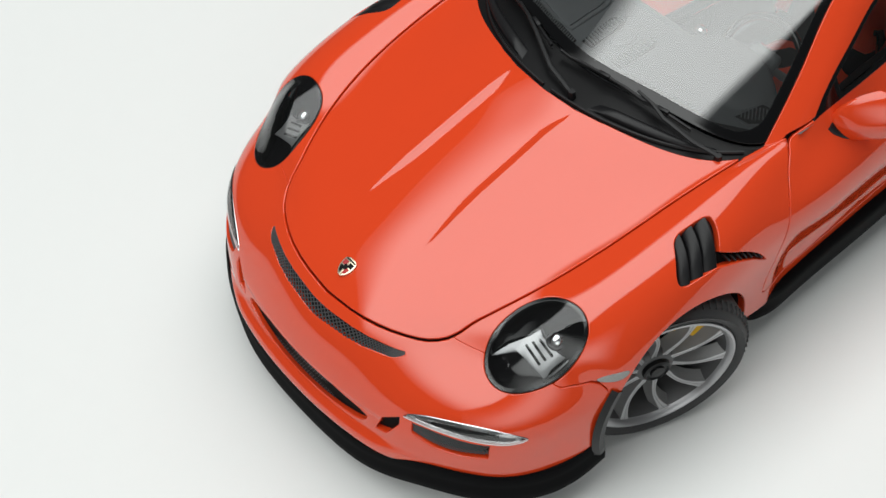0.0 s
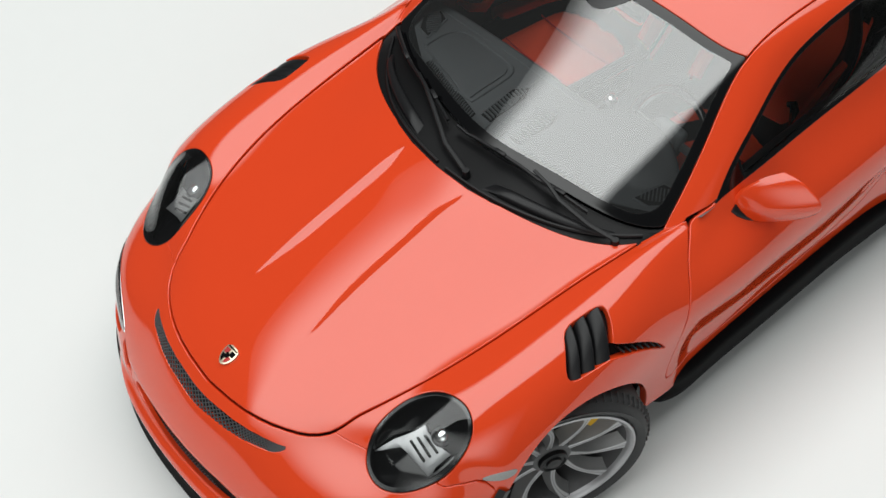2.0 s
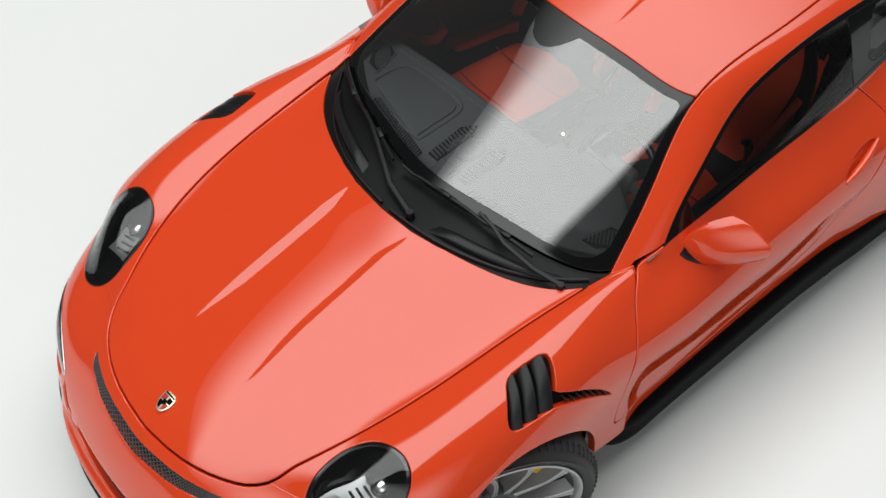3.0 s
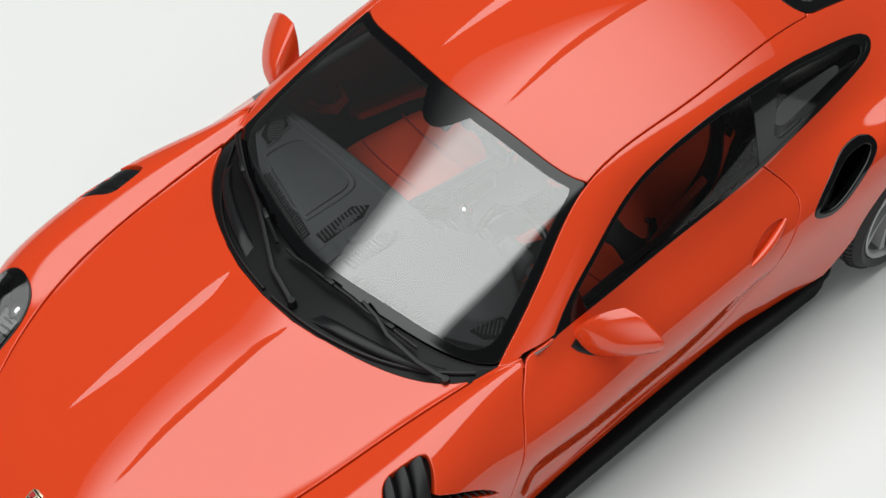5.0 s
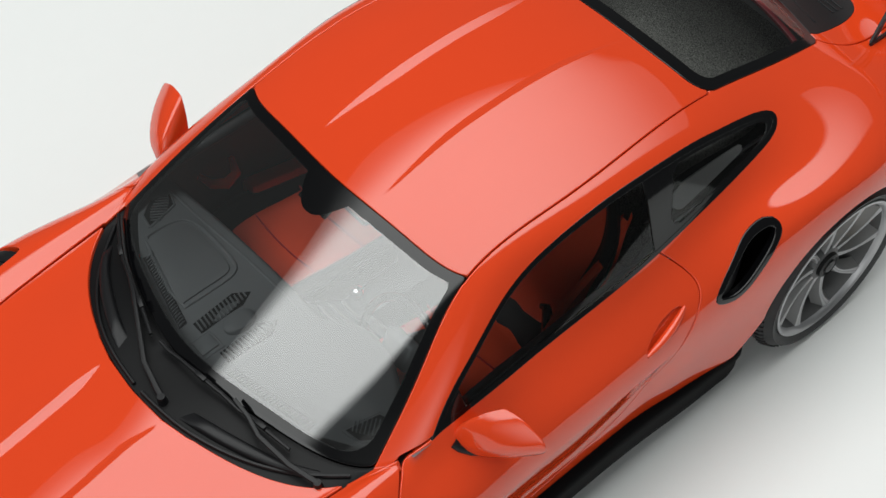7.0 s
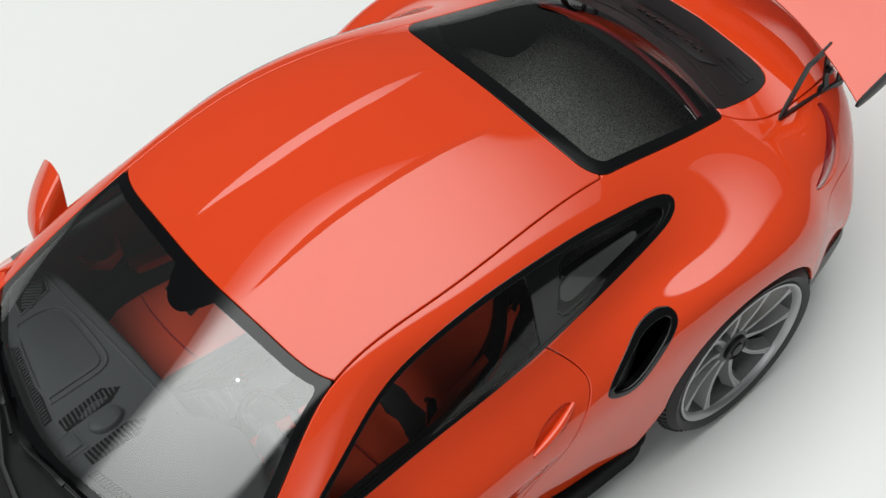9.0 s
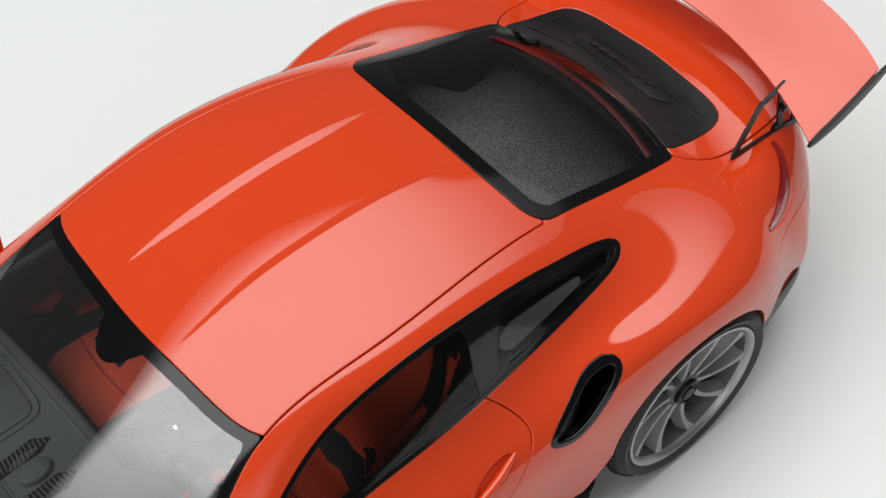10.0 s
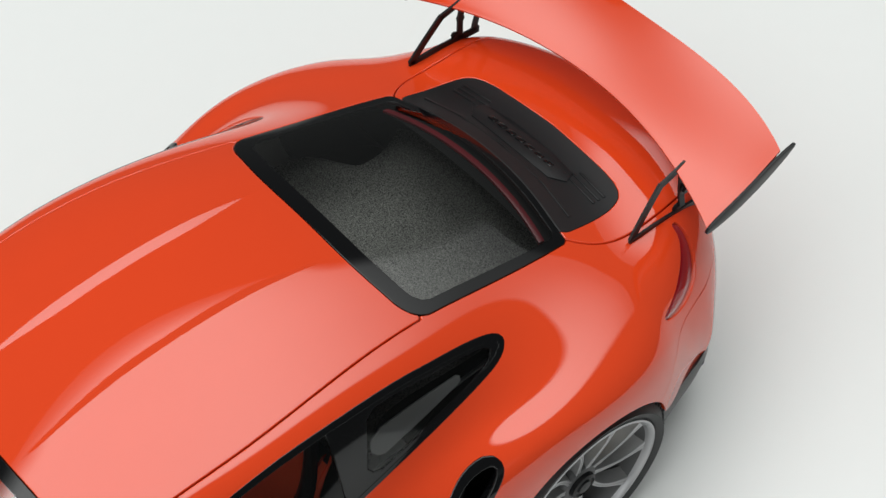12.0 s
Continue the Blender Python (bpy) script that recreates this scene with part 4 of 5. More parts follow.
# ---- louvre panel details ----
def on_lid(poly, lift, thick, name, mat, parent, label=""):
    bm = bmesh.new()

    def place(a, b, h):
        q, n = top(a, b)
        return q + n * (lift + h)
    plate(bm, poly, place, thick, .0012)
    return part(name, bm, mat, parent, label)


on_lid([(-.235, 3.00), (-.215, 3.045), (-.1, 3.06), (.1, 3.06), (.215, 3.045), (.235, 3.00), (.19, 2.955), (.06, 2.95), (-.06, 2.95), (-.19, 2.955)], .000, .007, "badge_plate", BLACK, lid_part, "raised black plate")
for k in range(7):
    x = -.138 + .046 * k
    on_lid([(x - .017, 2.996), (x + .017, 2.996), (x + .017, 3.016), (x - .017, 3.016)], .0045, .003, "badge_bar", GLOSS, lid_part)
for s in (1, -1):
    for k in range(3):
        a, y = .192 + .015 * k, 3.019 + .024 * k
        on_lid([(s * a, y), (s * .350, y - .014), (s * .352, y - .004), (s * (a + .006), y + .010)], .000, .007, "louvre", BLACK, lid_part)
on_lid([(-.36, 2.885), (-.2, 2.915), (0, 2.925), (.2, 2.915), (.36, 2.885), (.362, 2.895), (.2, 2.928), (0, 2.938), (-.2, 2.928), (-.362, 2.895)], .000, .006, "ridge", BLACK, lid_part)

# ---- rear wing ----
def foil(x):
    f = abs(x) / .735
    y0, y1 = 3.305 - .185 * f ** 2, 3.543 - .108 * f ** 3.5
    z0, z1 = .986 - .020 * f ** 3, 1.116 - .034 * f ** 3
    up, low = [], []
    for c in (0, .015, .05, .12, .25, .42, .6, .78, .92, 1.0):
        y = y0 + (y1 - y0) * c
        z = z0 + (z1 - z0) * c ** 1.42
        t = .042 * (c ** .5) * (1 - c) ** .8 * 1.5 + .003
        up.append((x, y, z + t * .12 + .002))
        low.append((x, y, z - t * .65 - .002))
    return up + low[::-1]


bm = bmesh.new()
g = [[Vector(q) for q in foil(x)] for x in np.linspace(-.728, .728, 57)]
vs = from_grid(bm, g, close_v=True)
bm.faces.new(vs[0]), bm.faces.new(vs[-1])
bmesh.ops.recalc_face_normals(bm, faces=bm.faces)
wing = part("rear_wing", bm, PAINT, car, "orange-red rear wing blade on two black stays", sharp=50)
for s in (1, -1):
    bm = bmesh.new()
    plate(bm, rounded([(3.105, .945), (3.12, .985), (3.26, 1.02), (3.40, 1.075), (3.49, 1.092), (3.50, 1.075), (3.40, 1.01), (3.25, .955)], 2),
          lambda a, b, h: Vector((s * (.736 + h + .02 * (b - 1.0)), a, b)), .010, .0015)
    part("end_plate", bm, BLACK, wing, "black wing end plate")
    # a slim frame: foot, raked front leg, middle and rear legs
    bm = bmesh.new()
    for line in ([(2.985, .830), (3.06, .828), (3.16, .818), (3.25, .806), (3.315, .798)], [(2.993, .838), (3.06, .895), (3.11, .935), (3.15, .966)],
                 [(3.145, .962), (3.20, .970), (3.26, .982)], [(3.225, .815), (3.232, .90), (3.252, .985)], [(3.290, .805), (3.318, .88), (3.345, .94), (3.36, 1.0)]):
        mid = smooth_line(line, 10)
        g = []
        for i, q in enumerate(mid):
            d = mid[min(i + 1, 9)] - mid[max(i - 1, 0)]
            o = np.array((-d[1], d[0])) / np.hypot(*d) * (.012 if line[0][0] > 3.2 or line[0][1] > .9 else .014)
            g.append([Vector((s * (.552 + h - .11 * (q[1] - .84)) - .016 - .11 * (q[1] - .84), *(q + o * w))) for w, h in ((1, -.0045), (1, .0045), (-1, .0045), (-1, -.0045))])
        vs = from_grid(bm, g, close_v=True)
        bm.faces.new(vs[0]), bm.faces.new(vs[-1][::-1])
    bmesh.ops.recalc_face_normals(bm, faces=bm.faces)
    stay = part("stay", bm, BLACK, wing, "slim black metal wing stay with two windows", sharp=30)
    for y, z in ((3.205, .830), (3.235, .895)):
        bm = bmesh.new()
        bmesh.ops.create_cone(bm, cap_ends=True, segments=6, radius1=.013, radius2=.011, depth=.016, matrix=pose(s * .555 - .018, y, z, 0, 90, 0))
        bmesh.ops.create_cone(bm, cap_ends=True, segments=20, radius1=.018, radius2=.018, depth=.004, matrix=pose(s * .552 - .018, y, z, 0, 90, 0))
        part("bolt", bm, BLACK, stay, smooth=False)

# ---- badge on the hood ----
q, n = top(0.0, -.662)
up = Vector((0, 1, .35)).normalized()
rt = Vector((1, 0, 0))
nn = rt.cross(up).normalized()
shield = rounded([(-.026, .032), (.026, .032), (.029, .0), (.018, -.028), (0, -.040), (-.018, -.028), (-.029, .0)], 1)
place = lambda a, b, h: q + rt * a + up * b + nn * (.004 + h)
bm = bmesh.new()
plate(bm, shield, place, .006, .0012)
badge = part("badge", bm, GOLD, car, "small gold, red and black shield badge")
for name, mat, poly in (("field", BADGE_RED, [(-.022, .000), (-.004, .000), (-.004, .018), (-.022, .018)]), ("field", GLOSS, [(.004, .0), (.022, .0), (.022, .018), (.004, .018)]),
                        ("field", GLOSS, [(-.021, -.004), (-.004, -.004), (-.004, -.030), (-.015, -.022)]), ("field", BADGE_RED, [(.004, -.004), (.021, -.004), (.015, -.022), (.004, -.030)]),
                        ("band", GLOSS, [(-.021, .022), (.021, .022), (.021, .027), (-.021, .027)]), ("centre", GLOSS, [(-.008, .006), (.008, .006), (.008, -.008), (0, -.014), (-.008, -.008)])):
    bm = bmesh.new()
    plate(bm, poly, lambda a, b, h: place(a, b, h + (.0042 if name != "centre" else .0055)), .002)
    part(name, bm, mat, badge)

# ---- cowl details and wipers ----
def on_glass(x, y, lift):
    q, n = top(x, y)
    return q + n * lift


for s in (1, -1):
    bm = bmesh.new()
    low = [(s * .165, .285), (s * .27, .312), (s * .40, .362), (s * .51, .425), (s * .59, .492)]
    high = [(s * .185, .335), (s * .28, .362), (s * .39, .402), (s * .49, .450), (s * .565, .505)]
    a, b = smooth_line(low, 20), smooth_line(high, 20)
    g = []
    for i in range(20):
        row = []
        for f, h in ((0, -.014), (.06, -.002), (.2, .004), (.5, .007), (.8, .004), (.94, -.002), (1, -.014)):
            p2 = a[i] * (1 - f) + b[i] * f
            e = min(1, 6 * min(i, 19 - i) / 19)
            row.append(on_glass(p2[0], p2[1], -.014 + (h + .014) * e))
        g.append(row)
    from_grid(bm, g)
    bmesh.ops.recalc_face_normals(bm, faces=bm.faces)
    part("cowl_cover", bm, BLACK, cowl_part)
    bm = bmesh.new()
    tube(bm, [on_glass(x, y, -.008) for x, y in smooth_line([(s * .02, .255), (s * .2, .275), (s * .39, .345), (s * .53, .445), (s * .635, .560)], 24)], .006, 6)
    part("cowl_seal", bm, BLACK, cowl_part)


def wiper(pivot, arm, blade, label):
    bm = bmesh.new()
    tube(bm, [on_glass(x, y, z) for x, y, z in arm], [.010, .009, .008, .007, .006, .005][:len(arm)], 8, .6)
    bmesh.ops.create_cone(bm, cap_ends=True, segments=20, radius1=.016, radius2=.012, depth=.03, matrix=Matrix.Translation(on_glass(*pivot, .002)))
    w = part("wiper", bm, BLACK, car, label)
    pts = smooth_line(blade, 14)
    bm = bmesh.new()
    tube(bm, [on_glass(x, y, .022) for x, y in pts], .0060, 8)
    part("blade", bm, BLACK, w, "black wiper blade")
    bm = bmesh.new()
    tube(bm, [on_glass(x, y, .008) for x, y in pts], .004, 6)
    part("rubber", bm, RUBBER, w)
    k = len(pts) // 2
    for f in (k - 3, k + 3):
        bm = bmesh.new()
        d = Vector((pts[f + 1][0] - pts[f - 1][0], pts[f + 1][1] - pts[f - 1][1], 0))
        box(bm, (.046, .015, .014), Matrix.Translation(on_glass(*pts[f], .026)) @ pose(0, 0, 0, 0, 0, math.degrees(math.atan2(d.y, d.x))), .003)
        part("clip", bm, BLACK, w)
    return w


wiper((.60, .470), [(.60, .470, .012), (.505, .440, .02), (.385, .424, .03), (.32, .437, .032), (.25, .452, .028)], [(-.075, .392), (.135, .424), (.31, .442), (.47, .470)], "black wiper with a bent arm")
wiper((.09, .285), [(.09, .285, .004), (-.05, .315, .014), (-.21, .395, .026), (-.29, .445, .03), (-.36, .472, .026)], [(-.63, .590), (-.46, .505), (-.29, .444), (-.115, .384)], "black wiper lying on the windscreen base")

# ---- cabin ----
def dash_height(x, y):
    z = .846 + .014 * (1 - (x / .68) ** 2) + .010 * math.sin(math.pi * min(max((y - .45) / .36, 0), 1))
    r = ((x - .36) / .21) ** 2 + ((y - .80) / .17) ** 2
    return z + .050 * max(0, 1 - r) ** .8


def dash_front(x):
    return .415 + .26 * (abs(x) / .66) ** 1.8


def dash_rear(x):
    return .815 - .03 * (abs(x) / .66) ** 2 + .075 * max(0, 1 - ((x - .36) / .2) ** 2)


bm = bmesh.new()
g = []
for x in np.linspace(-.675, .675, 61):
    a, b = dash_front(x), dash_rear(x)
    row = [Vector((x, a + (b - a) * f, dash_height(x, a + (b - a) * f))) for f in np.linspace(0, 1, 26)]
    e = row[-1]
    for dy, dz in ((.010, -.003), (.018, -.012), (.022, -.03), (.020, -.07), (-.01, -.12), (-.03, -.24)):
        row.append(e + Vector((0, dy, dz)))
    g.append(row)
from_grid(bm, g)
bmesh.ops.recalc_face_normals(bm, faces=bm.faces)
dash = part("dashboard", bm, TRIM, car, "anthracite moulded dashboard with slatted vents", sharp=60)


def on_dash(poly, lift, thick, name, mat, label="", bevel=.002):
    bm = bmesh.new()
    plate(bm, poly, lambda a, b, h: Vector((a, b, dash_height(a, b) + lift + h)), thick, bevel)
    return part(name, bm, mat, dash, label)


def dash_ridge(points, name="ridge", r=.006):
    bm = bmesh.new()
    tube(bm, [Vector((x, y, dash_height(x, y) + .001)) for x, y in points], r, 8, .8)
    return part(name, bm, TRIM, dash)


INSET = rounded([(-.477, .591), (-.479, .64), (-.474, .69), (-.455, .725), (-.417, .738), (-.32, .738), (-.215, .735), (-.188, .720), (-.180, .690), (-.181, .60), (-.182, .527), (-.190, .526), (-.33, .560), (-.47, .590)], 1)
on_dash(INSET.tolist(), .001, .010, "airbag_cover", TRIM)
ring = rounded([(-.494, .586), (-.496, .64), (-.490, .70), (-.468, .740), (-.42, .756), (-.32, .757), (-.21, .753), (-.175, .735), (-.163, .695), (-.164, .60), (-.166, .512)], 1)
dash_ridge(ring.tolist() + ring[:1].tolist(), "cover_rim", .007)
dash_ridge([(-.64, .770), (-.45, .775), (-.25, .788), (0, .797), (.12, .795)], "top_seam", .005)


def slat_row(start, end, n, length, turn, wide=.0042):
    for f in np.linspace(0, 1, n):
        x, y = start[0] + (end[0] - start[0]) * f, start[1] + (end[1] - start[1]) * f
        bm = bmesh.new()
        box(bm, (wide, length(f) if callable(length) else length, .010), pose(x, y, dash_height(x, y) + .003, 0, 0, turn), .001, 1)
        part("slat", bm, TRIM, dash)


on_dash([(-.428, .542), (-.418, .572), (-.114, .505), (-.112, .474)], .0005, .004, "vent_well", DARK)
slat_row((-.414, .556), (-.121, .490), 26, .026, 12)
on_dash([(.118, .486), (.124, .518), (.446, .584), (.452, .552)], .0005, .004, "vent_well", DARK)
slat_row((.130, .503), (.442, .566), 26, .026, -12)
for s in (1, -1):
    on_dash([(s * .098, .515), (s * .108, .672), (s * .074, .722), (s * .046, .672), (s * .048, .515)], .0005, .004, "vent_well", DARK)
    for k in range(13):
        y = .525 + .0145 * k
        bm = bmesh.new()
        box(bm, (.046 - .0026 * max(0, k - 8) * 2, .0048, .012), pose(s * .076, y, dash_height(.07, y) + .004, 0, 0, s * 6), .001, 1)
        part("slat", bm, TRIM, dash)
    tri = [(s * .518, .629), (s * .548, .745), (s * .600, .762), (s * .622, .694), (s * .580, .640)]
    on_dash(tri, .0005, .005, "vent_well", DARK)
    dash_ridge([(a, b) for a, b in tri] + [tri[0]], "vent_rim", .005)
    for k in range(10):
        f = k / 9
        x, y = s * (.530 + .075 * f), .648 + .080 * f
        bm = bmesh.new()
        box(bm, (.0045, .016 + .040 * math.sin(math.pi * (.15 + .75 * f)), .010), pose(x, y + .012, dash_height(x, y) + .003, 0, 0, s * 38), .001, 1)
        part("slat", bm, TRIM, dash)
bm = bmesh.new()
g = [[Vector((.040 * r * math.cos(a), .625 + .055 * r * math.sin(a), dash_height(0, .625) + h)) for a in np.linspace(0, 2 * math.pi, 28, endpoint=False)] for r, h in ((1, 0), (.98, .012), (.86, .018), (.5, .020), (.02, .020))]
from_grid(bm, g, close_v=True)
part("clock_pod", bm, TRIM, dash)
on_dash([(-.032, .470), (.022, .470), (.024, .530), (-.030, .530)], .002, .008, "switch_panel", TRIM)
dash_ridge([(-.045, .46), (.035, .46), (.038, .54), (-.042, .54), (-.045, .46)], "panel_rim", .003)

# steering wheel
bm = bmesh.new()
m = pose(.36, .965, .775, 62, 0, 0)
ring = [[m @ Vector(((.165 + .014 * math.cos(b)) * math.cos(a), (.165 + .014 * math.cos(b)) * math.sin(a), .014 * math.sin(b))) for b in np.linspace(0, 2 * math.pi, 10, endpoint=False)]
        for a in np.linspace(0, 2 * math.pi, 48, endpoint=False)]
from_grid(bm, ring, close_u=True, close_v=True)
steering = part("steering_wheel", bm, GLOSS, car, "black three-spoke steering wheel")
bm = bmesh.new()
box(bm, (.13, .11, .05), m @ pose(0, 0, .0), .02, 3)
part("airbag", bm, TRIM, steering)
for a in (0, 180, 270):
    bm = bmesh.new()
    box(bm, (.12, .030, .014), m @ pose(0, 0, 0, 0, 0, a) @ pose(.105, 0, 0), .004)
    part("spoke", bm, SILVER, steering)
bm = bmesh.new()
tube(bm, [m @ Vector((0, 0, -.01)), m @ Vector((0, 0, -.20))], .035, 12)
part("column", bm, DARK, steering)


# seats
def seat(x):
    def shell_row(y, z, half, wing, lean):
        return [Vector((x + a * half, y - lean * w * wing, z + (1 - lean) * w * wing)) for a, w in
                ((-1, 1), (-.93, 1.05), (-.86, .8), (-.72, .25), (-.5, .05), (-.2, 0), (.2, 0), (.5, .05), (.72, .25), (.86, .8), (.93, 1.05), (1, 1))]
    prof = [(.85, .49, .22, .05, 0), (.88, .535, .24, .06, 0), (1.08, .515, .25, .075, 0), (1.24, .495, .255, .085, .1), (1.36, .49, .255, .095, .4), (1.44, .53, .255, .10, .8),
            (1.53, .60, .25, .10, .95), (1.62, .72, .255, .09, .95), (1.70, .83, .25, .065, .95), (1.76, .91, .20, .04, .95), (1.80, .97, .14, .025, .95), (1.82, 1.02, .125, .02, .9), (1.83, 1.05, .10, .01, .9)]
    n = smooth_line(prof, 40)
    g = [shell_row(*q) for q in n]
    bm = bmesh.new()
    from_grid(bm, g)
    bmesh.ops.recalc_face_normals(bm, faces=bm.faces)
    bmesh.ops.solidify(bm, geom=list(bm.faces), thickness=.03)
    bmesh.ops.recalc_face_normals(bm, faces=bm.faces)
    ob = part("seat", bm, BLACK, car, "black bucket seat with red leather panels", sharp=60)
    for name, i0, i1, w in (("cushion", 3, 15, .92), ("backrest_pad", 17, 31, .88), ("head_pad", 33, 38, .62)):
        bm = bmesh.new()
        g = []
        for i in range(i0, i1 + 1):
            y, z, half, wing, lean = n[i]
            e = min(1, 3 * min(i - i0, i1 - i) / (i1 - i0) + .15)
            row = []
            for a in np.linspace(-1, 1, 13):
                puff = .034 + (.006 + .022 * (1 - a * a) ** .5) * e
                row.append(Vector((x + a * half * w, y - lean * (wing * .10 * abs(a) + puff), z + (1 - lean) * (wing * .1 * abs(a) + puff) + .004)))
            g.append(row)
        from_grid(bm, g)
        bmesh.ops.recalc_face_normals(bm, faces=bm.faces)
        part(name, bm, RED_LEATHER, ob, "red leather pad")
    # side wings of the backrest, leather along their edge
    shell_edge = smooth_line([(1.40, .50), (1.50, .585), (1.60, .70), (1.69, .82), (1.78, .93)], 12)
    lip = smooth_line([(1.345, .640), (1.42, .735), (1.55, .815), (1.67, .862), (1.765, .900)], 12)
    for s in (1, -1):
        bm = bmesh.new()
        g = []
        for (y0, z0), (y1, z1) in zip(shell_edge, lip):
            out = .238 - .05 * smoothstep(1.62, 1.78, y1)
            row = [Vector((x + s * (out + .012 * math.sin(math.pi * f)), y0 + (y1 - y0) * f, z0 + (z1 - z0) * f)) for f in np.linspace(0, .92, 5)]
            row += [Vector((x + s * (out + dx), y1 + dy, z1 + dz)) for dx, dy, dz in ((.004, -.006, .006), (-.012, -.008, .010), (-.028, 0, .002), (-.034, .02, -.015))]
            g.append(row)
        from_grid(bm, g)
        bmesh.ops.recalc_face_normals(bm, faces=bm.faces)
        part("side_wing", bm, RED_LEATHER, ob, "red leather side wing of the backrest")
    for y0, y1 in ((1.0, 1.0), (1.2, 1.2)):
        bm = bmesh.new()
        tube(bm, [(x + a, y0 + .02 * (a / .2) ** 2, .582 + .014 * (1 - (a / .22) ** 2) - .09 * (y0 - 1.0)) for a in np.linspace(-.215, .215, 11)], .0035, 6)
        part("seam", bm, BADGE_RED, ob)
    bm = bmesh.new()
    tube(bm, [(x + .215, 1.385, .660), (x + .195, 1.41, .715), (x + .17, 1.43, .725), (x + .15, 1.425, .715)], [.016, .018, .016, .010], 8)
    part("buckle", bm, GLOSS, ob, "black seat lever")
    for s in (1, -1):
        bm = bmesh.new()
        tube(bm, [(x + s * .07, 1.85, .90), (x + s * .075, 1.755, .95), (x + s * .085, 1.66, .82), (x + s * .09, 1.55, .66), (x + s * .12, 1.43, .53)], .014, 6, .25)
        part("harness_strap", bm, BADGE_RED, ob, "red belt strap")
    bm = bmesh.new()
    box(bm, (.36, .42, .12), pose(x, 1.15, .40), .01)
    part("seat_base", bm, DARK, ob)
    return ob


seat(.36)
seat(-.36)
# console
bm = bmesh.new()
g = []
for f in np.linspace(0, 1, 18):
    y, z, w = .80 + .80 * f, .66 - .20 * smoothstep(0, .45, f), .10 - .02 * f
    g.append([Vector((-w - .01, y, .28)), Vector((-w, y, z - .03)), Vector((-w + .015, y, z)), Vector((w - .015, y, z)), Vector((w, y, z - .03)), Vector((w + .01, y, .28))])
from_grid(bm, g)
bmesh.ops.recalc_face_normals(bm, faces=bm.faces)
console = part("centre_console", bm, TRIM, car, "dark centre console with a gear lever")
bm = bmesh.new()
tube(bm, [(0, 1.08, .50), (0, 1.07, .56), (0, 1.062, .60)], [.012, .012, .012], 10)
bmesh.ops.create_uvsphere(bm, u_segments=16, v_segments=10, radius=.028, matrix=pose(0, 1.06, .615))
part("gear_lever", bm, CHROME, console, "silver gear lever knob")
for k in range(3):
    bm = bmesh.new()
    box(bm, (.10, .012, .010), pose(0, .93 + .045 * k, .607 - .028 * k, -30), .002)
    part("switch", bm, SILVER, console)
# door cards
for s, d in zip((1, -1), doors):
    bm = bmesh.new()
    g = []
    for y in np.linspace(.72, 1.78, 20):
        g.append([Vector((s * xx, y, z)) for xx, z in ((.735, .88), (.715, .865), (.705, .80), (.70, .68), (.665, .62), (.66, .58), (.69, .52), (.70, .30))])
    from_grid(bm, g)
    bmesh.ops.recalc_face_normals(bm, faces=bm.faces)
    part("door_card", bm, TRIM, d, "dark door lining")
    bm = bmesh.new()
    tube(bm, [(s * .715, .80, .850), (s * .698, .88, .868), (s * .692, 1.1, .874), (s * .692, 1.45, .876), (s * .696, 1.76, .874)], [.014, .024, .026, .026, .022], 12, .7)
    part("door_ledge", bm, TRIM, d, "grey padded ledge below the window")
    bm = bmesh.new()
    box(bm, (.085, .32, .055), pose(s * .615, 1.205, .590, -12, s * 14, 0), .014)
    part("armrest", bm, RED_LEATHER, d, "red leather armrest")
    bm = bmesh.new()
    tube(bm, [(s * .690, .915, .745), (s * .640, .930, .735), (s * .615, .975, .722), (s * .625, 1.025, .730), (s * .690, 1.05, .740)], [.010, .018, .021, .018, .010], 10)
    part("door_pull", bm, RED_LEATHER, d, "curved orange door pull")
# cabin floor, scuttle and rear bulkhead
bm = bmesh.new()
box(bm, (1.44, 1.65, .02), pose(0, 1.33, .29), .004)
part("cabin_floor", bm, TRIM, car)
bm = bmesh.new()
g = []
ramp = smooth_line([(1.93, .35), (1.95, .60), (1.97, .74), (2.02, .76), (2.2, .735), (2.45, .69), (2.60, .67), (2.68, .70), (2.73, .77), (2.76, .83), (2.80, .90)], 66)
for x in np.linspace(-.52, .52, 37):
    side = .12 * smoothstep(.38, .50, abs(x))
    g.append([Vector((x * (1 - .20 * smoothstep(2.35, 2.70, y)), y, z + side * (1 - smoothstep(2.45, 2.68, y)) - .09 * (x / .42) ** 2 * smoothstep(2.66, 2.80, y) + .003 * noise.noise(Vector((x * 30, y * 30, 0))))) for y, z in ramp])
from_grid(bm, g)
bmesh.ops.recalc_face_normals(bm, faces=bm.faces)
part("rear_carpet", bm, CARPET, car, "grey flecked carpet behind the seats", sharp=70)
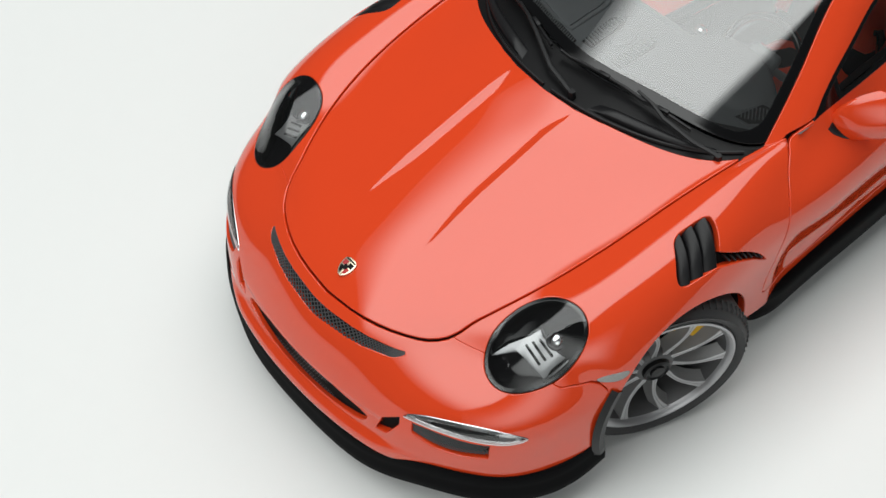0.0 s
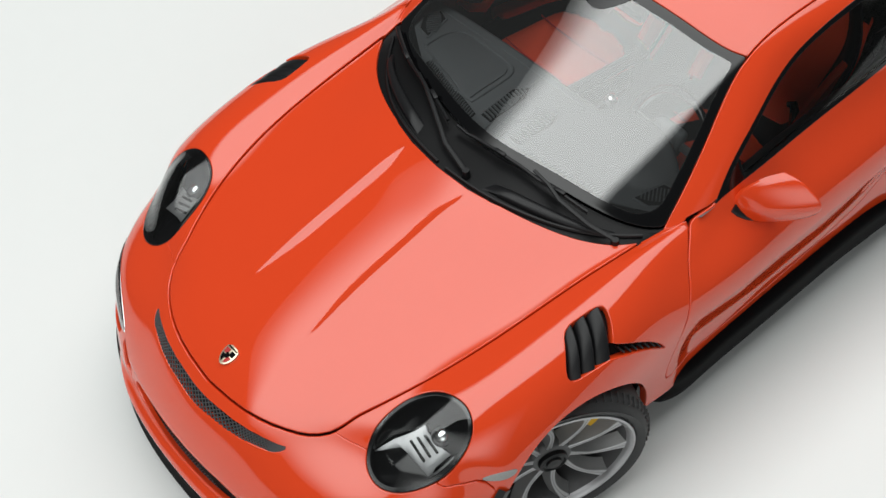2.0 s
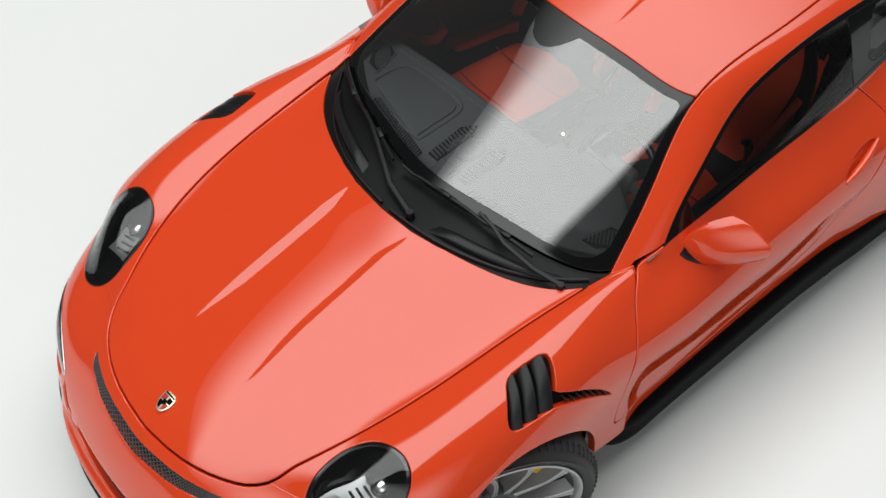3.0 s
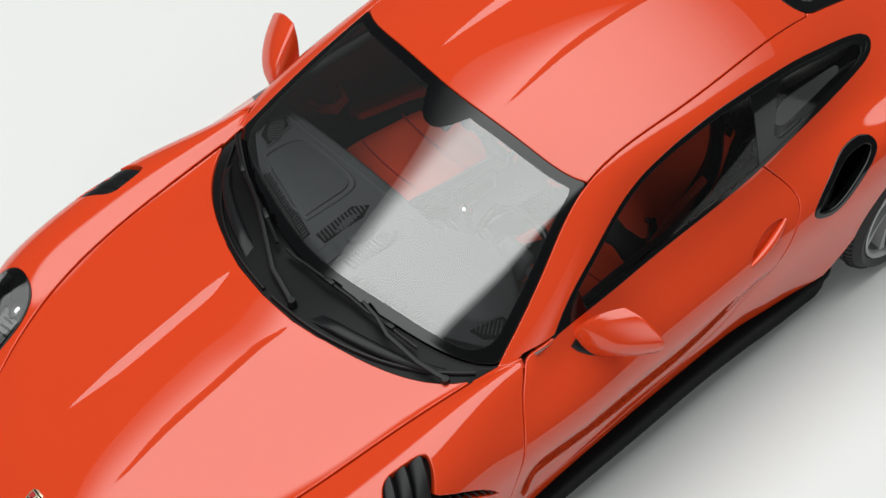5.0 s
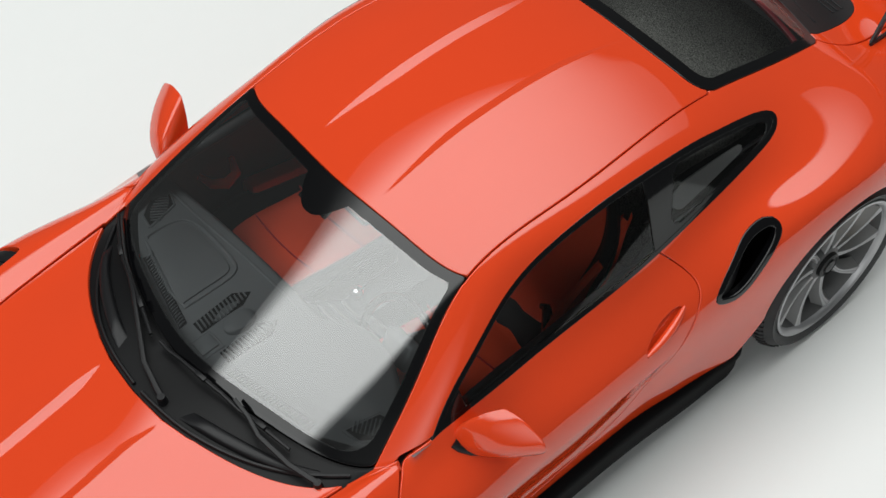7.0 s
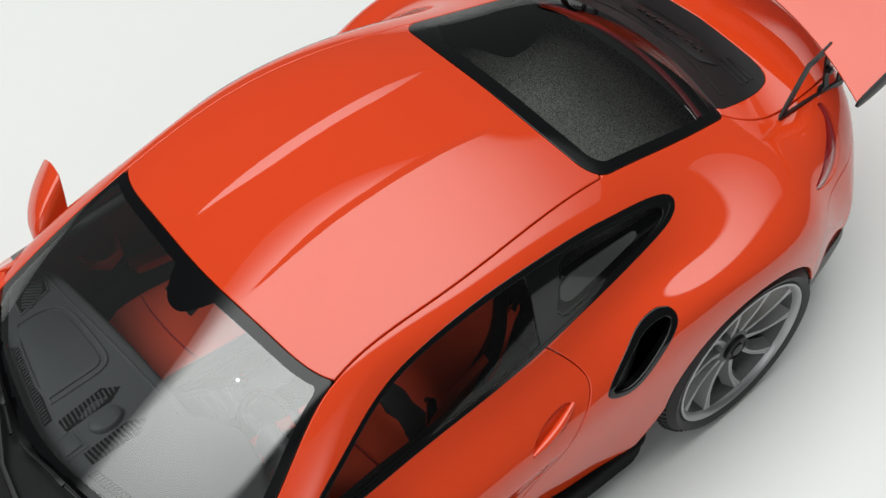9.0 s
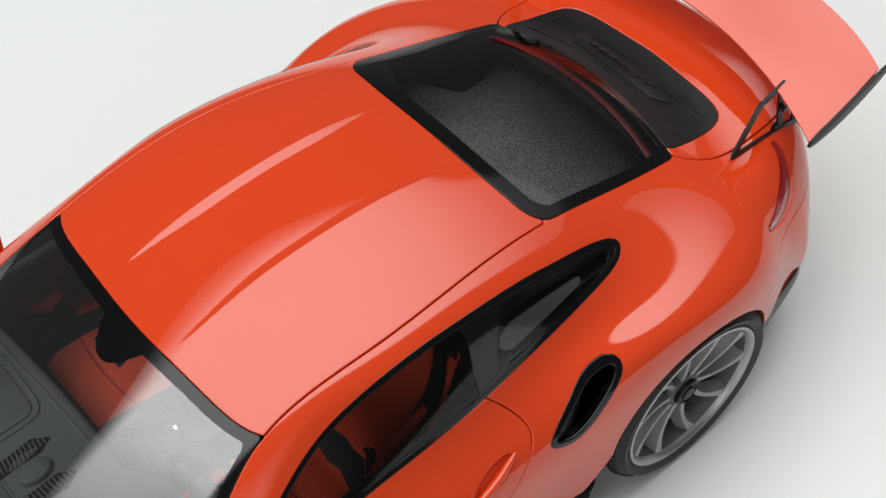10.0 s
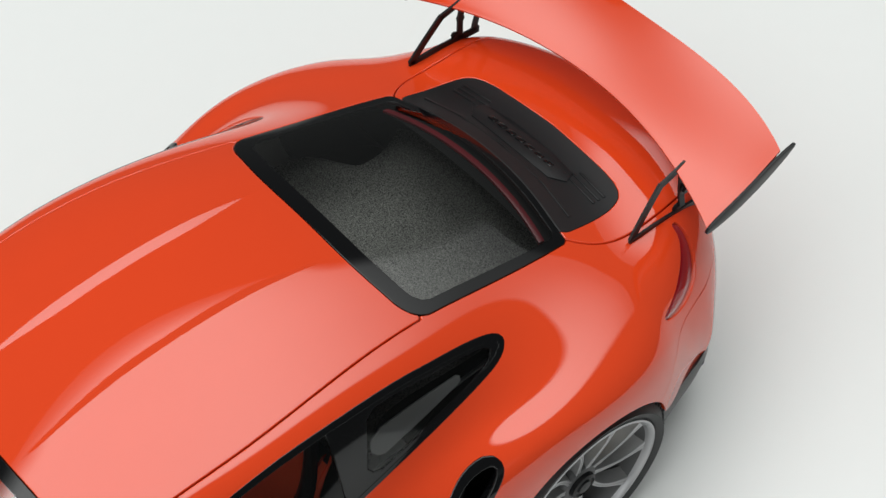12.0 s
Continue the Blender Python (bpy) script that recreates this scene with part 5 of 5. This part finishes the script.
# dark shelf between the rear window and the louvre panel
bm = bmesh.new()
g = []
for x in np.linspace(-.455, .455, 19):
    g.append([Vector((x, y, top(x, y)[0].z - .035)) for y in (2.74, 2.78, 2.82, 2.88, 2.95, 3.02)])
from_grid(bm, g)
part("engine_shelf", bm, DARK, car)
for s in (1, -1):
    bm = bmesh.new()
    g = [[Vector((s * xx, y, z)) for xx, z in ((.50, .45), (.55, .62), (.60, .78), (.645, .88), (.660, .915))] for y in np.linspace(1.80, 2.46, 15)]
    from_grid(bm, g)
    bmesh.ops.recalc_face_normals(bm, faces=bm.faces)
    part("rear_side_trim", bm, BLACK, car, "black lining beside the rear shelf")
    bm = bmesh.new()
    g = [[Vector((s * xx, y, z)) for xx, z in ((.53, .78), (.575, .84), (.60, .90), (.61, .915))] for y in np.linspace(1.86, 2.42, 15)]
    from_grid(bm, g)
    bmesh.ops.recalc_face_normals(bm, faces=bm.faces)
    part("side_lining", bm, SILL_GREY, car, "pale grey lining below the quarter window")
bm = bmesh.new()
g = []
for x in np.linspace(-.39, .39, 25):
    y = 2.797 - .055 * (x / .39) ** 2
    z = top(x, y)[0].z - .026
    g.append([Vector((x, y + dy, z + dz - .30 * dy)) for dy, dz in ((-.014, -.006), (-.011, .003), (0, .005), (.011, .003), (.014, -.006), (.010, -.012), (-.010, -.012))])
vs = from_grid(bm, g, close_v=True)
bm.faces.new(vs[0]), bm.faces.new(vs[-1][::-1])
bmesh.ops.recalc_face_normals(bm, faces=bm.faces)
part("high_brake_lamp", bm, BRAKE_RED, car, "long red brake lamp behind the rear window")
# rear-view mirror at the head of the windscreen
bm = bmesh.new()
box(bm, (.24, .030, .066), pose(0, 1.075, 1.105, -12, 0, 0), .014, 3)
inner_mirror = part("inner_mirror", bm, GLOSS, car, "black rear-view mirror")
bm = bmesh.new()
tube(bm, [(0, 1.06, 1.115), (0, 1.025, 1.16), (0, 1.01, 1.19)], [.012, .016, .03], 10)
box(bm, (.13, .10, .014), pose(0, 1.0, 1.178, 24, 0, 0), .004)
part("sensor_pod", bm, GLOSS, inner_mirror)
